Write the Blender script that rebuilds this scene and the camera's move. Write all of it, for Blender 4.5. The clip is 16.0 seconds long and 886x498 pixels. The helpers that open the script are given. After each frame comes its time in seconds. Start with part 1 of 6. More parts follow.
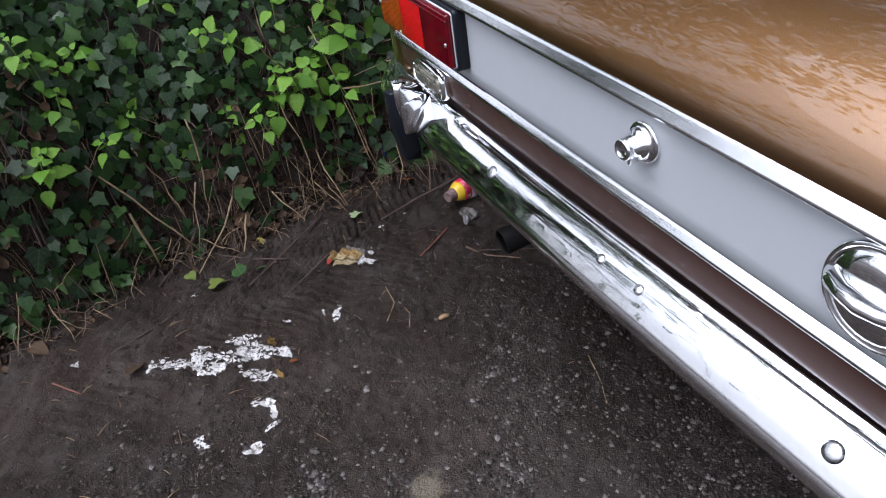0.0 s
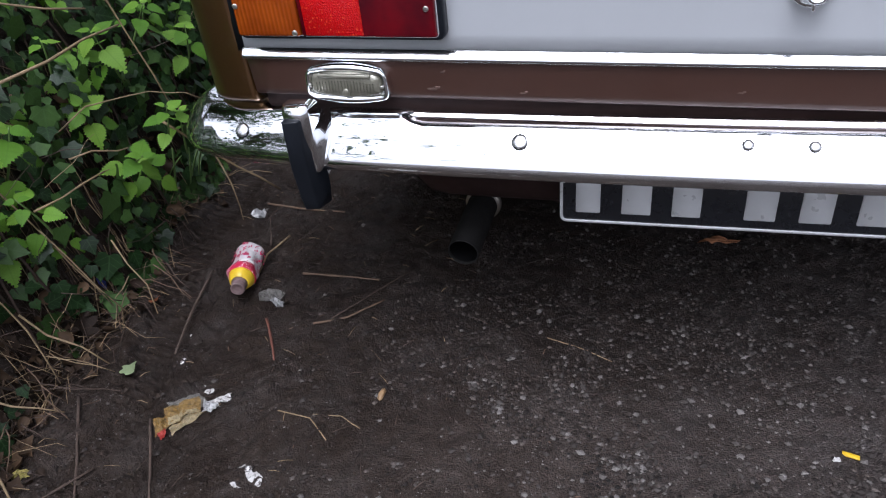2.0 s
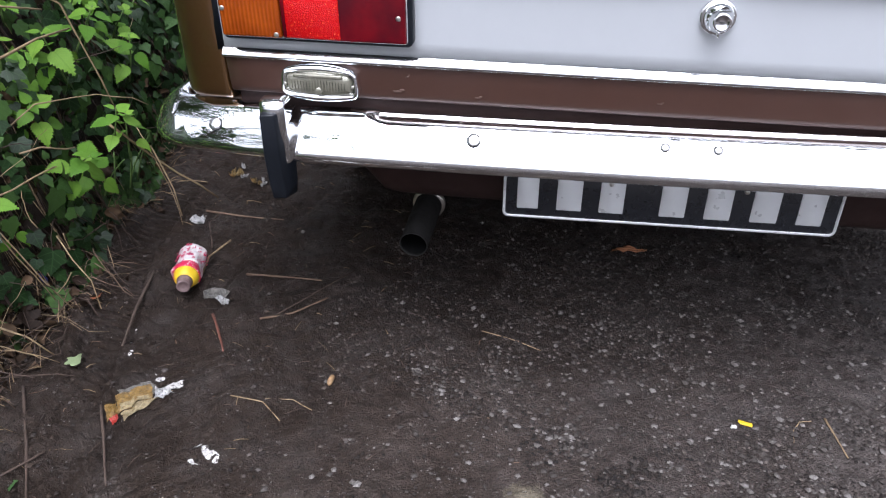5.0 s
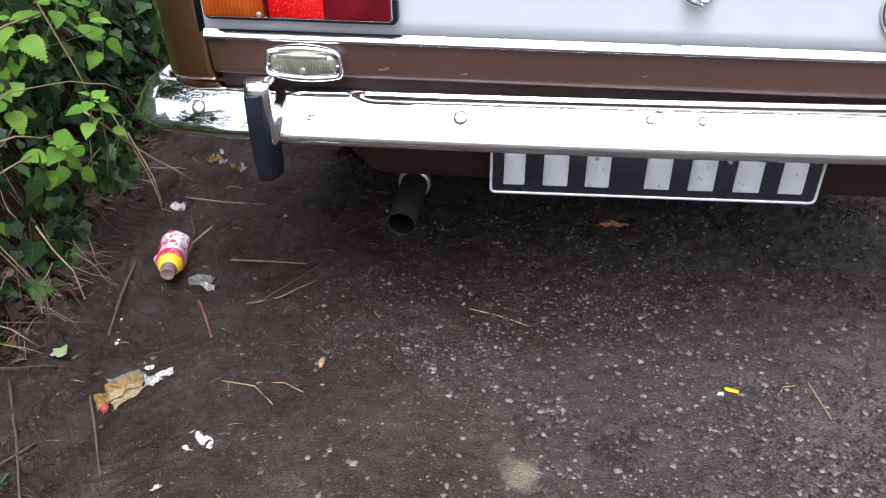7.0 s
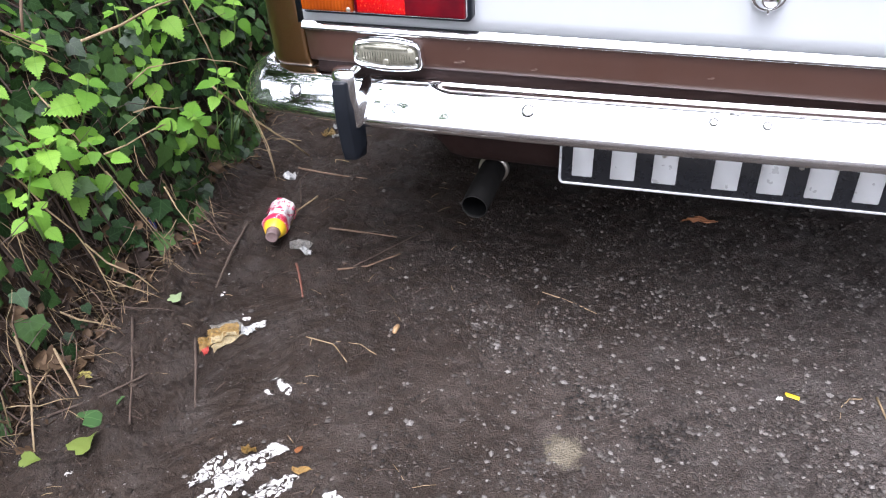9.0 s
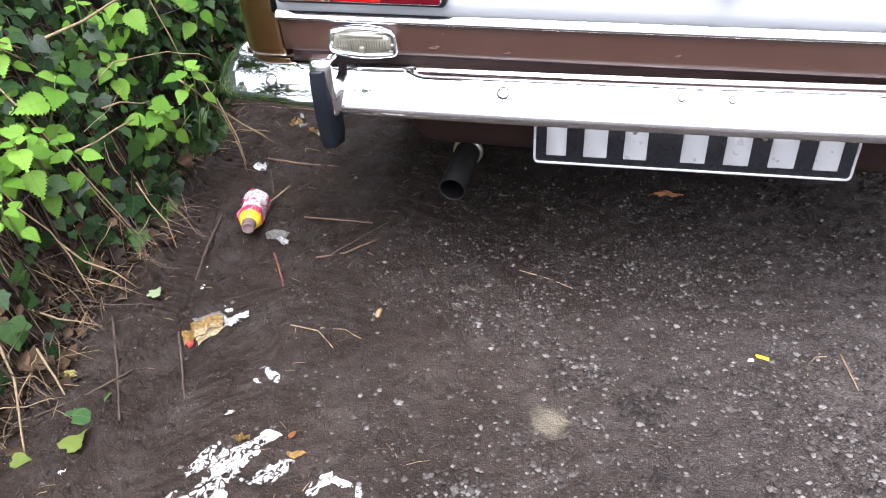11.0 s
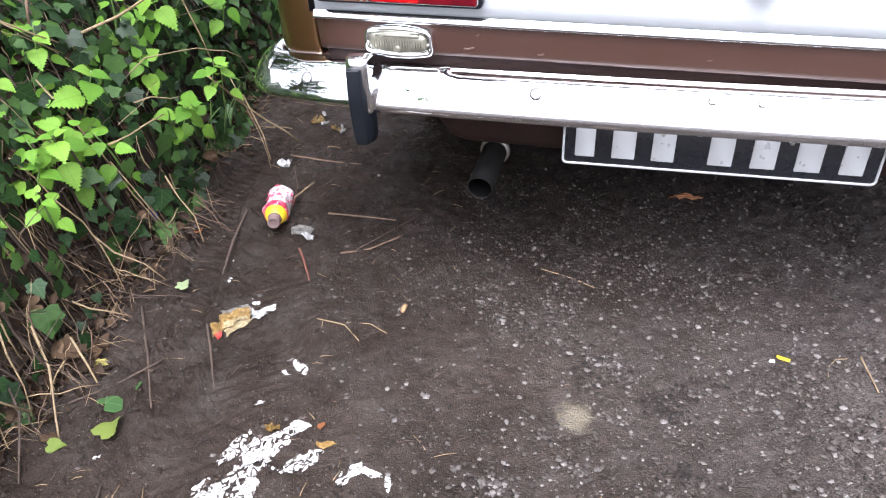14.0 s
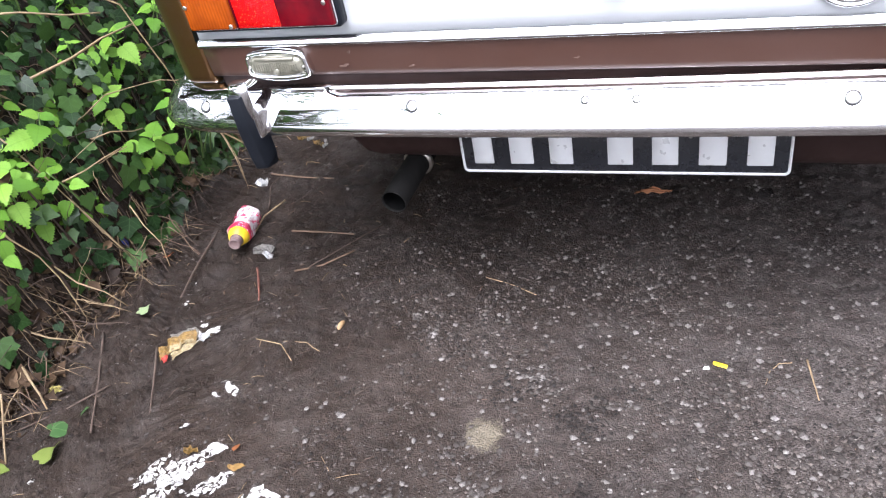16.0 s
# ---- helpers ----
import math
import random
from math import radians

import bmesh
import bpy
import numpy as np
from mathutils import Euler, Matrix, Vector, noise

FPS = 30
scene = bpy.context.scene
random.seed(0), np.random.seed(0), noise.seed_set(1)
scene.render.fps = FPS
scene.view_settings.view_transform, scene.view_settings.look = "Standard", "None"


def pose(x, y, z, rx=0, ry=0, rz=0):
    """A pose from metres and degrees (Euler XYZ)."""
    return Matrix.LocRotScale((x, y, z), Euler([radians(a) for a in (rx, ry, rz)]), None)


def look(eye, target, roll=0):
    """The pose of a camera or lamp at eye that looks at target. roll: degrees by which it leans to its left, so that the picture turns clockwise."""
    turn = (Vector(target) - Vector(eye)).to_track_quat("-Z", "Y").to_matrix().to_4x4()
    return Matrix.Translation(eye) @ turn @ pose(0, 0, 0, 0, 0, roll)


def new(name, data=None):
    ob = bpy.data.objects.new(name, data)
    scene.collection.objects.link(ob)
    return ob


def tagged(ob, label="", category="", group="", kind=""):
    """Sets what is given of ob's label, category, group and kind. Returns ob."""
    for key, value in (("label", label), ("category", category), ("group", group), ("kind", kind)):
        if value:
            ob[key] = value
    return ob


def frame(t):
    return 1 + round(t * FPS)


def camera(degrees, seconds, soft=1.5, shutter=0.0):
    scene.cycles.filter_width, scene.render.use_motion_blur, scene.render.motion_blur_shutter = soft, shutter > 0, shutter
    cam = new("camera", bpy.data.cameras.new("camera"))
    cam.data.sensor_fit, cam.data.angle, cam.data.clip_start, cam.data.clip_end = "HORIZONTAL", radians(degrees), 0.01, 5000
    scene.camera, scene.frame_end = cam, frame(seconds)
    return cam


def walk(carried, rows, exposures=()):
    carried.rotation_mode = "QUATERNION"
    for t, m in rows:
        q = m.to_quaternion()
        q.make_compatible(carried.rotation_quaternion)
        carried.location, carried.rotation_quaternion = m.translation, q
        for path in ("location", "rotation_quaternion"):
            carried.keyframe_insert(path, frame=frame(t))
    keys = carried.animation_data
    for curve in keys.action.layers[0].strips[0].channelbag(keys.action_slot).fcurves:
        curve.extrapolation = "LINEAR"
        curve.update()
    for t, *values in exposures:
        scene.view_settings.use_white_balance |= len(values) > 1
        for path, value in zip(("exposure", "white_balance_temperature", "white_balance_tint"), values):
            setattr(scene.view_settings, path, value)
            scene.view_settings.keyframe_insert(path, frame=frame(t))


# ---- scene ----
cam = camera(62.3, 16.0, soft=1.1)
PATH = [
    (0, (0.82, -0.527, 1.072), (-0.631, 0.076, -0.084), -7.8),
    (0.5, (0.496, -0.651, 0.926), (-0.781, 0.335, -0.256), -4.1),
    (1, (0.317, -0.803, 0.945), (-0.704, 0.541, -0.128), -7.2),
    (1.5, (0.203, -0.87, 0.948), (-0.592, 0.641, -0.094), -7.8),
    (2, (0.106, -0.913, 0.912), (-0.395, 0.666, -0.21), -6.3),
    (2.5, (0.053, -1.058, 0.921), (-0.231, 0.702, 0.016), 0.1),
    (2.7, (0.053, -1.1, 0.934), (-0.321, 0.659, 0.06), -1.6),
    (3, (0.051, -1.097, 0.936), (-0.302, 0.622, -0.024), -2.3),
    (3.5, (0.069, -1.07, 0.933), (-0.228, 0.656, -0.032), -1.3),
    (4, (0.073, -1.066, 0.926), (-0.21, 0.646, -0.068), -1.0),
    (4.2, (0.068, -1.071, 0.925), (-0.203, 0.633, -0.086), -0.8),
    (6.3, (0.046, -1.059, 0.896), (-0.169, 0.619, -0.17), 0.1),
    (6.5, (0.043, -1.062, 0.901), (-0.159, 0.612, -0.175), 0.0),
    (7, (0.033, -1.077, 0.909), (-0.14, 0.596, -0.173), -0.7),
    (7.5, (0.049, -1.126, 0.909), (-0.068, 0.543, -0.189), 0.4),
    (8, (0.114, -1.105, 0.917), (-0.233, 0.511, -0.211), -1.4),
    (8.2, (0.15, -1.104, 0.943), (-0.376, 0.483, -0.155), -2.4),
    (10.3, (0.13, -1.15, 0.964), (-0.307, 0.401, -0.221), -4.1),
    (10.5, (0.127, -1.15, 0.966), (-0.296, 0.408, -0.215), -3.9),
    (11, (0.119, -1.154, 0.97), (-0.283, 0.423, -0.192), -3.5),
    (11.5, (0.12, -1.164, 0.97), (-0.287, 0.405, -0.203), -3.0),
    (12, (0.126, -1.171, 0.97), (-0.285, 0.405, -0.19), -1.8),
    (12.5, (0.121, -1.166, 0.968), (-0.262, 0.416, -0.194), -1.2),
    (13, (0.115, -1.163, 0.967), (-0.302, 0.395, -0.215), -1.2),
    (13.5, (0.091, -1.173, 0.974), (-0.285, 0.394, -0.211), -2.0),
    (14, (0.081, -1.186, 0.98), (-0.331, 0.39, -0.18), -2.7),
    (14.5, (0.106, -1.18, 0.976), (-0.381, 0.374, -0.184), -5.4),
    (15, (0.206, -1.118, 0.963), (-0.394, 0.387, -0.211), -6.3),
    (15.5, (0.329, -1.082, 0.961), (-0.363, 0.389, -0.204), -9.3),
    (16, (0.411, -1.055, 0.961), (-0.273, 0.438, -0.181), -11.7),
]
EXPOSURES = [(0.0, -0.55, 5760, 17), (0.5, -0.98, 5740, 17), (1.0, -0.92, 5740, 17), (2.0, -0.62, 5760, 17), (3.0, -0.36, 5780, 17), (4.2, -0.20, 5820, 17), (6.3, 0.14, 5880, 17), (8.0, 0.40, 5920, 17), (10.3, 0.70, 5940, 17), (16.0, 0.83, 5940, 17)]
walk(cam, [(t, look(eye, target, roll)) for t, eye, target, roll in PATH], EXPOSURES)

# ---- light ----
world = bpy.data.worlds.new("overcast")
scene.world = world
world.use_nodes = True
wn = world.node_tree
sky = wn.nodes.new("ShaderNodeTexSky")
sky.sky_type = "NISHITA"
sky.sun_disc = False
sky.sun_elevation, sky.sun_rotation = radians(66), radians(180)
sky.air_density, sky.dust_density, sky.ozone_density = 1.0, 6.0, 1.0
grey = wn.nodes.new("ShaderNodeHueSaturation")
grey.inputs["Saturation"].default_value = 0.12
grey.inputs["Value"].default_value = 1.0
wn.links.new(sky.outputs[0], grey.inputs["Color"])
wn.links.new(grey.outputs[0], wn.nodes["Background"].inputs[0])
wn.nodes["Background"].inputs[1].default_value = 0.46

sun = new("sun", bpy.data.lights.new("sun", "SUN"))
sun.data.energy, sun.data.angle, sun.data.color = 2.25, radians(70), (1.0, 1.0, 1.0)
sun.matrix_world = look((0.1, -2.1, 4.6), (0, 0, 0))


# ---- materials ----
def mat(name):
    m = bpy.data.materials.new(name)
    m.use_nodes = True
    return m, m.node_tree, m.node_tree.nodes["Principled BSDF"]


def node(nt, kind, **values):
    n = nt.nodes.new(kind)
    for k, v in values.items():
        n.inputs[k.replace("_", " ")].default_value = v
    return n


def noise_tex(nt, scale, detail=4.0, rough=0.6, coords="Object"):
    tc = nt.nodes.new("ShaderNodeTexCoord")
    n = node(nt, "ShaderNodeTexNoise", Scale=scale, Detail=detail, Roughness=rough)
    nt.links.new(tc.outputs[coords], n.inputs["Vector"])
    return n.outputs["Fac"]


def ramp(nt, fac, *stops):
    r = nt.nodes.new("ShaderNodeValToRGB")
    while len(r.color_ramp.elements) < len(stops):
        r.color_ramp.elements.new(0.5)
    for e, (p, c) in zip(r.color_ramp.elements, stops):
        e.position, e.color = p, (*c, 1) if len(c) == 3 else c
    nt.links.new(fac, r.inputs[0])
    return r.outputs[0]


def mix(nt, fac, a, b, how="MIX"):
    m = nt.nodes.new("ShaderNodeMix")
    m.data_type, m.blend_type = "RGBA", how
    for sock, v in ((m.inputs[0], fac), (m.inputs[6], a), (m.inputs[7], b)):
        if isinstance(v, (int, float)):
            sock.default_value = v
        elif isinstance(v, tuple):
            sock.default_value = (*v, 1)
        else:
            nt.links.new(v, sock)
    return m.outputs[2]


def bump(nt, bsdf, height, strength, distance):
    b = node(nt, "ShaderNodeBump", Strength=strength, Distance=distance)
    nt.links.new(height, b.inputs["Height"])
    nt.links.new(b.outputs[0], bsdf.inputs["Normal"])
    return b


def plain(name, color, rough=0.5, metal=0.0, vary=0.25, scale=30.0, grain=0.0, coat=0.0, spec=0.5):
    """A surface of one colour with worn variation at two scales."""
    m, nt, b = mat(name)
    dark = tuple(c * (1 - vary) for c in color)
    light = tuple(min(1, c * (1 + vary)) for c in color)
    c1 = ramp(nt, noise_tex(nt, scale), (0.3, dark), (0.7, light))
    c2 = mix(nt, noise_tex(nt, scale * 9, 3), c1, tuple(c * (1 - vary * 0.6) for c in color))
    nt.links.new(c2, b.inputs["Base Color"])
    rr = ramp(nt, noise_tex(nt, scale * 2.3), (0.3, (rough * 0.8,) * 3), (0.75, (min(1, rough * 1.25),) * 3))
    nt.links.new(rr, b.inputs["Roughness"])
    b.inputs["Metallic"].default_value = metal
    b.inputs["Coat Weight"].default_value = coat
    b.inputs["Specular IOR Level"].default_value = spec
    if grain:
        bump(nt, b, noise_tex(nt, scale * 6, 5), 0.6, grain)
    return m


def paint_material():
    m, nt, b = mat("brown_metallic_paint")
    flake = noise_tex(nt, 900, 2)
    broad = noise_tex(nt, 3.0, 3)
    c = mix(nt, broad, (0.166, 0.085, 0.031), (0.144, 0.072, 0.027))
    c = mix(nt, ramp(nt, flake, (0.45, (0, 0, 0)), (0.75, (0.35,) * 3)), c, (0.25, 0.144, 0.056))
    dirt = ramp(nt, noise_tex(nt, 26, 6, 0.7), (0.55, (0, 0, 0)), (0.8, (0.2,) * 3))
    c = mix(nt, dirt, c, (0.20, 0.14, 0.09))
    nt.links.new(c, b.inputs["Base Color"])
    b.inputs["Metallic"].default_value = 0.95
    b.inputs["Roughness"].default_value = 0.38
    b.inputs["Coat Weight"].default_value = 1.0
    b.inputs["Coat Roughness"].default_value = 0.02
    b.inputs["Coat IOR"].default_value = 1.55
    bump(nt, b, noise_tex(nt, 14, 2), 0.10, 0.0006)
    return m


def chrome_material():
    m, nt, b = mat("chrome")
    b.inputs["Metallic"].default_value = 1.0
    b.inputs["Base Color"].default_value = (0.90, 0.91, 0.92, 1)
    smear = ramp(nt, noise_tex(nt, 18, 5, 0.7), (0.45, (0.035,) * 3), (0.75, (0.11,) * 3))
    nt.links.new(smear, b.inputs["Roughness"])
    bump(nt, b, noise_tex(nt, 45, 3), 0.12, 0.0008)
    return m


def soil_material():
    m, nt, b = mat("dark_wet_soil")
    big = noise_tex(nt, 2.2, 5, 0.6)
    mid = noise_tex(nt, 16, 4, 0.55)
    fine = noise_tex(nt, 190, 3, 0.55)
    tc = nt.nodes.new("ShaderNodeTexCoord")
    sep = nt.nodes.new("ShaderNodeSeparateXYZ")
    nt.links.new(tc.outputs["Object"], sep.inputs[0])
    # soft dark mud on the verge, compacted grey grit on the lane
    lane_mask = ramp(nt, mix(nt, 0.35, mix(nt, 1.0, sep.outputs[0], (0.5, 0.5, 0.5), "ADD"), big, "LINEAR_LIGHT"), (0.05, (0, 0, 0)), (0.75, (1, 1, 1)))
    # darker towards the car: damp mud, and shade there put in colour
    damp_shade = ramp(nt, mix(nt, 0.30, mix(nt, 1.0, sep.outputs[1], (0.62, 0.62, 0.62), "ADD"), noise_tex(nt, 4.5, 5, 0.65), "LINEAR_LIGHT"), (0.38, (0, 0, 0)), (0.78, (1, 1, 1)))
    soft = ramp(nt, big, (0.32, (0.0140, 0.0096, 0.0071)), (0.5, (0.0285, 0.0203, 0.0155)), (0.68, (0.052, 0.0382, 0.0298)))
    hard = ramp(nt, big, (0.32, (0.0190, 0.0136, 0.0108)), (0.5, (0.0340, 0.0258, 0.0214)), (0.68, (0.057, 0.0450, 0.0384)))
    # paler to the right: dry grit, plus light from that side put in colour
    dry = ramp(nt, mix(nt, 0.25, sep.outputs[0], big, "LINEAR_LIGHT"), (0.12, (0, 0, 0)), (0.75, (1, 1, 1)))
    worn = ramp(nt, big, (0.32, (0.036, 0.0291, 0.0254)), (0.5, (0.055, 0.0460, 0.0412)), (0.68, (0.077, 0.0660, 0.0596)))
    wet_shaded_mud = ramp(nt, big, (0.32, (0.0080, 0.0050, 0.0034)), (0.5, (0.0145, 0.0094, 0.0066)), (0.68, (0.026, 0.0178, 0.0132)))
    c = mix(nt, dry, mix(nt, lane_mask, mix(nt, damp_shade, soft, wet_shaded_mud), hard), worn)
    c = mix(nt, ramp(nt, mid, (0.42, (0, 0, 0)), (0.72, (0.5,) * 3)), c, mix(nt, lane_mask, (0.024, 0.0155, 0.0105), (0.046, 0.034, 0.0285)))
    c = mix(nt, ramp(nt, fine, (0.36, (0.5,) * 3), (0.52, (0, 0, 0))), c, (0.009, 0.0065, 0.0052))
    # pale dried splash
    off = nt.nodes.new("ShaderNodeVectorMath")
    off.operation = "DISTANCE"
    off.inputs[1].default_value = (0.067, -0.302, 0.0)
    nt.links.new(tc.outputs["Object"], off.inputs[0])
    dist = nt.nodes.new("ShaderNodeMath")
    dist.operation = "MULTIPLY_ADD"
    dist.inputs[1].default_value, dist.inputs[2].default_value = 14.0, 0.0
    nt.links.new(off.outputs["Value"], dist.inputs[0])
    blot = ramp(nt, mix(nt, 0.5, dist.outputs[0], noise_tex(nt, 38, 6, 0.72)), (0.42, (0.9,) * 3), (0.52, (0, 0, 0)))
    c = mix(nt, blot, c, (0.118, 0.101, 0.072))
    # pale grit pressed into the surface
    v = node(nt, "ShaderNodeTexVoronoi", Scale=150.0)
    nt.links.new(tc.outputs["Object"], v.inputs["Vector"])
    grit = ramp(nt, v.outputs["Distance"], (0.10, (1, 1, 1)), (0.2, (0, 0, 0)))
    pick = ramp(nt, v.outputs["Color"], (0.60, (0, 0, 0)), (0.66, (1, 1, 1)))
    c = mix(nt, mix(nt, 1.0, grit, pick, "MULTIPLY"), c, (0.16, 0.155, 0.15))
    v2 = node(nt, "ShaderNodeTexVoronoi", Scale=430.0)
    nt.links.new(tc.outputs["Object"], v2.inputs["Vector"])
    sand = ramp(nt, v2.outputs["Distance"], (0.12, (1, 1, 1)), (0.3, (0, 0, 0)))
    pick2 = ramp(nt, v2.outputs["Color"], (0.58, (0, 0, 0)), (0.66, (1, 1, 1)))
    c = mix(nt, mix(nt, 1.0, sand, pick2, "MULTIPLY"), c, (0.10, 0.085, 0.072))
    # every grain a shade of its own, packed close on the lane
    v3 = node(nt, "ShaderNodeTexVoronoi", Scale=380.0)
    nt.links.new(tc.outputs["Object"], v3.inputs["Vector"])
    shade = ramp(nt, v3.outputs["Color"], (0.15, (0.50,) * 3), (0.55, (0.92,) * 3), (0.9, (1.0,) * 3))
    c = mix(nt, ramp(nt, lane_mask, (0.0, (0.25,) * 3), (1.0, (0.9,) * 3)), c, mix(nt, 1.0, c, shade, "MULTIPLY"))
    nt.links.new(c, b.inputs["Base Color"])
    r = ramp(nt, noise_tex(nt, 5, 4), (0.35, (0.42,) * 3), (0.65, (0.70,) * 3))
    nt.links.new(r, b.inputs["Roughness"])
    wet = ramp(nt, noise_tex(nt, 7, 5, 0.7), (0.48, (0.10,) * 3), (0.68, (0.32,) * 3))
    wet = mix(nt, lane_mask, ramp(nt, noise_tex(nt, 9, 4, 0.6), (0.44, (0.10,) * 3), (0.68, (0.32,) * 3)), wet)
    nt.links.new(wet, b.inputs["Specular IOR Level"])
    h = mix(nt, 0.45, noise_tex(nt, 60, 5, 0.62), fine)
    h = mix(nt, 0.2, h, ramp(nt, v3.outputs["Distance"], (0.1, (1, 1, 1)), (0.75, (0, 0, 0))))
    line = ramp(nt, noise_tex(nt, 26, 4, 0.6), (0.47, (1, 1, 1)), (0.50, (0, 0, 0)), (0.53, (1, 1, 1)))
    h = mix(nt, 0.18, h, line)
    bump(nt, b, h, 1.0, 0.009)
    return m


def leaf_material(name, dark, mid, light, vein, rough, translucent=0.3, vein_scale=1.0, vein_mix=0.3):
    """Leaf blade: colour by leaf, paler veins along the leaf's own u and v."""
    m, nt, b = mat(name)
    info = nt.nodes.new("ShaderNodeObjectInfo")
    geo = nt.nodes.new("ShaderNodeNewGeometry")
    add = nt.nodes.new("ShaderNodeMath")
    add.operation = "ADD"
    nt.links.new(info.outputs["Random"], add.inputs[0])
    nt.links.new(geo.outputs["Random Per Island"], add.inputs[1])
    fr = nt.nodes.new("ShaderNodeMath")
    fr.operation = "FRACT"
    nt.links.new(add.outputs[0], fr.inputs[0])
    c = ramp(nt, fr.outputs[0], (0.0, dark), (0.5, mid), (1.0, light))
    c = mix(nt, ramp(nt, noise_tex(nt, 60, 4), (0.4, (0, 0, 0)), (0.7, (0.4,) * 3)), c, dark)
    uv = nt.nodes.new("ShaderNodeUVMap")
    uv.uv_map = "leaf"
    sep = nt.nodes.new("ShaderNodeSeparateXYZ")
    nt.links.new(uv.outputs[0], sep.inputs[0])

    def m2(op, a, bb):
        n = nt.nodes.new("ShaderNodeMath")
        n.operation = op
        for i, v in enumerate((a, bb)):
            if v is None:
                continue
            if isinstance(v, (int, float)):
                n.inputs[i].default_value = v
            else:
                nt.links.new(v, n.inputs[i])
        return n.outputs[0]
    au = m2("ABSOLUTE", sep.outputs[0], None)
    side = m2("FRACT", m2("MULTIPLY", m2("SUBTRACT", sep.outputs[1], m2("MULTIPLY", au, 0.7)), 6.0 * vein_scale), None)
    line = m2("MAXIMUM", m2("LESS_THAN", au, 0.025), m2("LESS_THAN", side, 0.11))
    c = mix(nt, m2("MULTIPLY", line, vein_mix), c, vein)
    nt.links.new(c, b.inputs["Base Color"])
    b.inputs["Roughness"].default_value = rough
    b.inputs["Specular IOR Level"].default_value = 0.2
    bump(nt, b, m2("MULTIPLY", line, -1.0), 0.35, 0.002)
    tr = nt.nodes.new("ShaderNodeBsdfTranslucent")
    nt.links.new(mix(nt, 0.5, c, light), tr.inputs[0])
    ms = nt.nodes.new("ShaderNodeMixShader")
    ms.inputs[0].default_value = translucent
    nt.links.new(b.outputs[0], ms.inputs[1])
    nt.links.new(tr.outputs[0], ms.inputs[2])
    nt.links.new(ms.outputs[0], nt.nodes["Material Output"].inputs[0])
    return m


def lens_material(name, color, deep, rough=0.12, rib=0.0, glow=0.0):
    """Moulded lamp plastic over a dark housing, with ribs on the inside."""
    m, nt, b = mat(name)
    c = mix(nt, ramp(nt, noise_tex(nt, 14, 3), (0.35, (0, 0, 0)), (0.7, (1, 1, 1))), deep, color)
    nt.links.new(c, b.inputs["Base Color"])
    b.inputs["Roughness"].default_value = rough
    b.inputs["Coat Weight"].default_value = 0.15
    b.inputs["Coat Roughness"].default_value = 0.05
    b.inputs["Specular IOR Level"].default_value = 0.35
    if rib:
        tc = nt.nodes.new("ShaderNodeTexCoord")
        w = node(nt, "ShaderNodeTexWave", Scale=rib, Distortion=0.2)
        w.bands_direction = "X"
        nt.links.new(tc.outputs["Object"], w.inputs["Vector"])
        bump(nt, b, w.outputs["Fac"], 0.35, 0.002)
        c2 = mix(nt, ramp(nt, w.outputs["Fac"], (0.3, (0, 0, 0)), (0.9, (0.35,) * 3)), c, deep)
        nt.links.new(c2, b.inputs["Base Color"])
    return m


PAINT = paint_material()
CHROME = chrome_material()
SOIL = soil_material()
PANEL = plain("satin_silver_panel", (0.385, 0.40, 0.41), 0.45, 0.12, 0.05, 5)
BAND = plain("chocolate_paint", (0.066, 0.031, 0.0215), 0.45, 0.3, 0.10, 6, coat=0.3)
# slightly dirty brown, darkened so the bumper's shade sits in the colour
SHADED = plain("dirty_shaded_brown", (0.028, 0.0145, 0.0125), 0.6, 0.1, 0.35, 14, 0.0006, spec=0.25)
TRIM = plain("polished_trim", (0.82, 0.83, 0.84), 0.16, 1.0, 0.04, 25)
RUBBER = plain("black_rubber", (0.008, 0.0095, 0.0125), 0.36, 0, 0.3, 40, 0.0003, spec=0.2)
DARK = plain("underbody_black", (0.008, 0.007, 0.0065), 0.85, 0, 0.3, 12, 0.002)
AMBER = lens_material("amber_lens", (0.28, 0.054, 0.003), (0.155, 0.024, 0.0015), rib=55)
RED = lens_material("red_lens", (0.12, 0.0015, 0.005), (0.045, 0.0008, 0.004))
CLEAR = plain("ribbed_glass", (0.23, 0.222, 0.172), 0.10, 0.45, 0.35, 60, 0.0012, coat=0.4)
PLATE = plain("plate_black", (0.012, 0.013, 0.016), 0.28, 0, 0.2, 20)
SILVER = plain("plate_silver", (0.58, 0.59, 0.59), 0.32, 0.3, 0.06, 20)
STEEL = plain("sooty_steel", (0.007, 0.0066, 0.0062), 0.65, 0.0, 0.5, 40, 0.0008, spec=0.1)
BARE = plain("bare_steel", (0.55, 0.53, 0.48), 0.35, 1.0, 0.25, 60)
BOLT = plain("dulled_chrome", (0.62, 0.62, 0.62), 0.28, 1.0, 0.15, 60)
GLASS = plain("dark_window_glass", (0.02, 0.022, 0.024), 0.04, 0, 0.1, 3)
SOOT = plain("soot", (0.003, 0.003, 0.003), 0.95, 0, 0.2, 40, spec=0.0)
TYRE = plain("tyre_rubber", (0.022, 0.021, 0.020), 0.8, 0, 0.3, 30, 0.001)


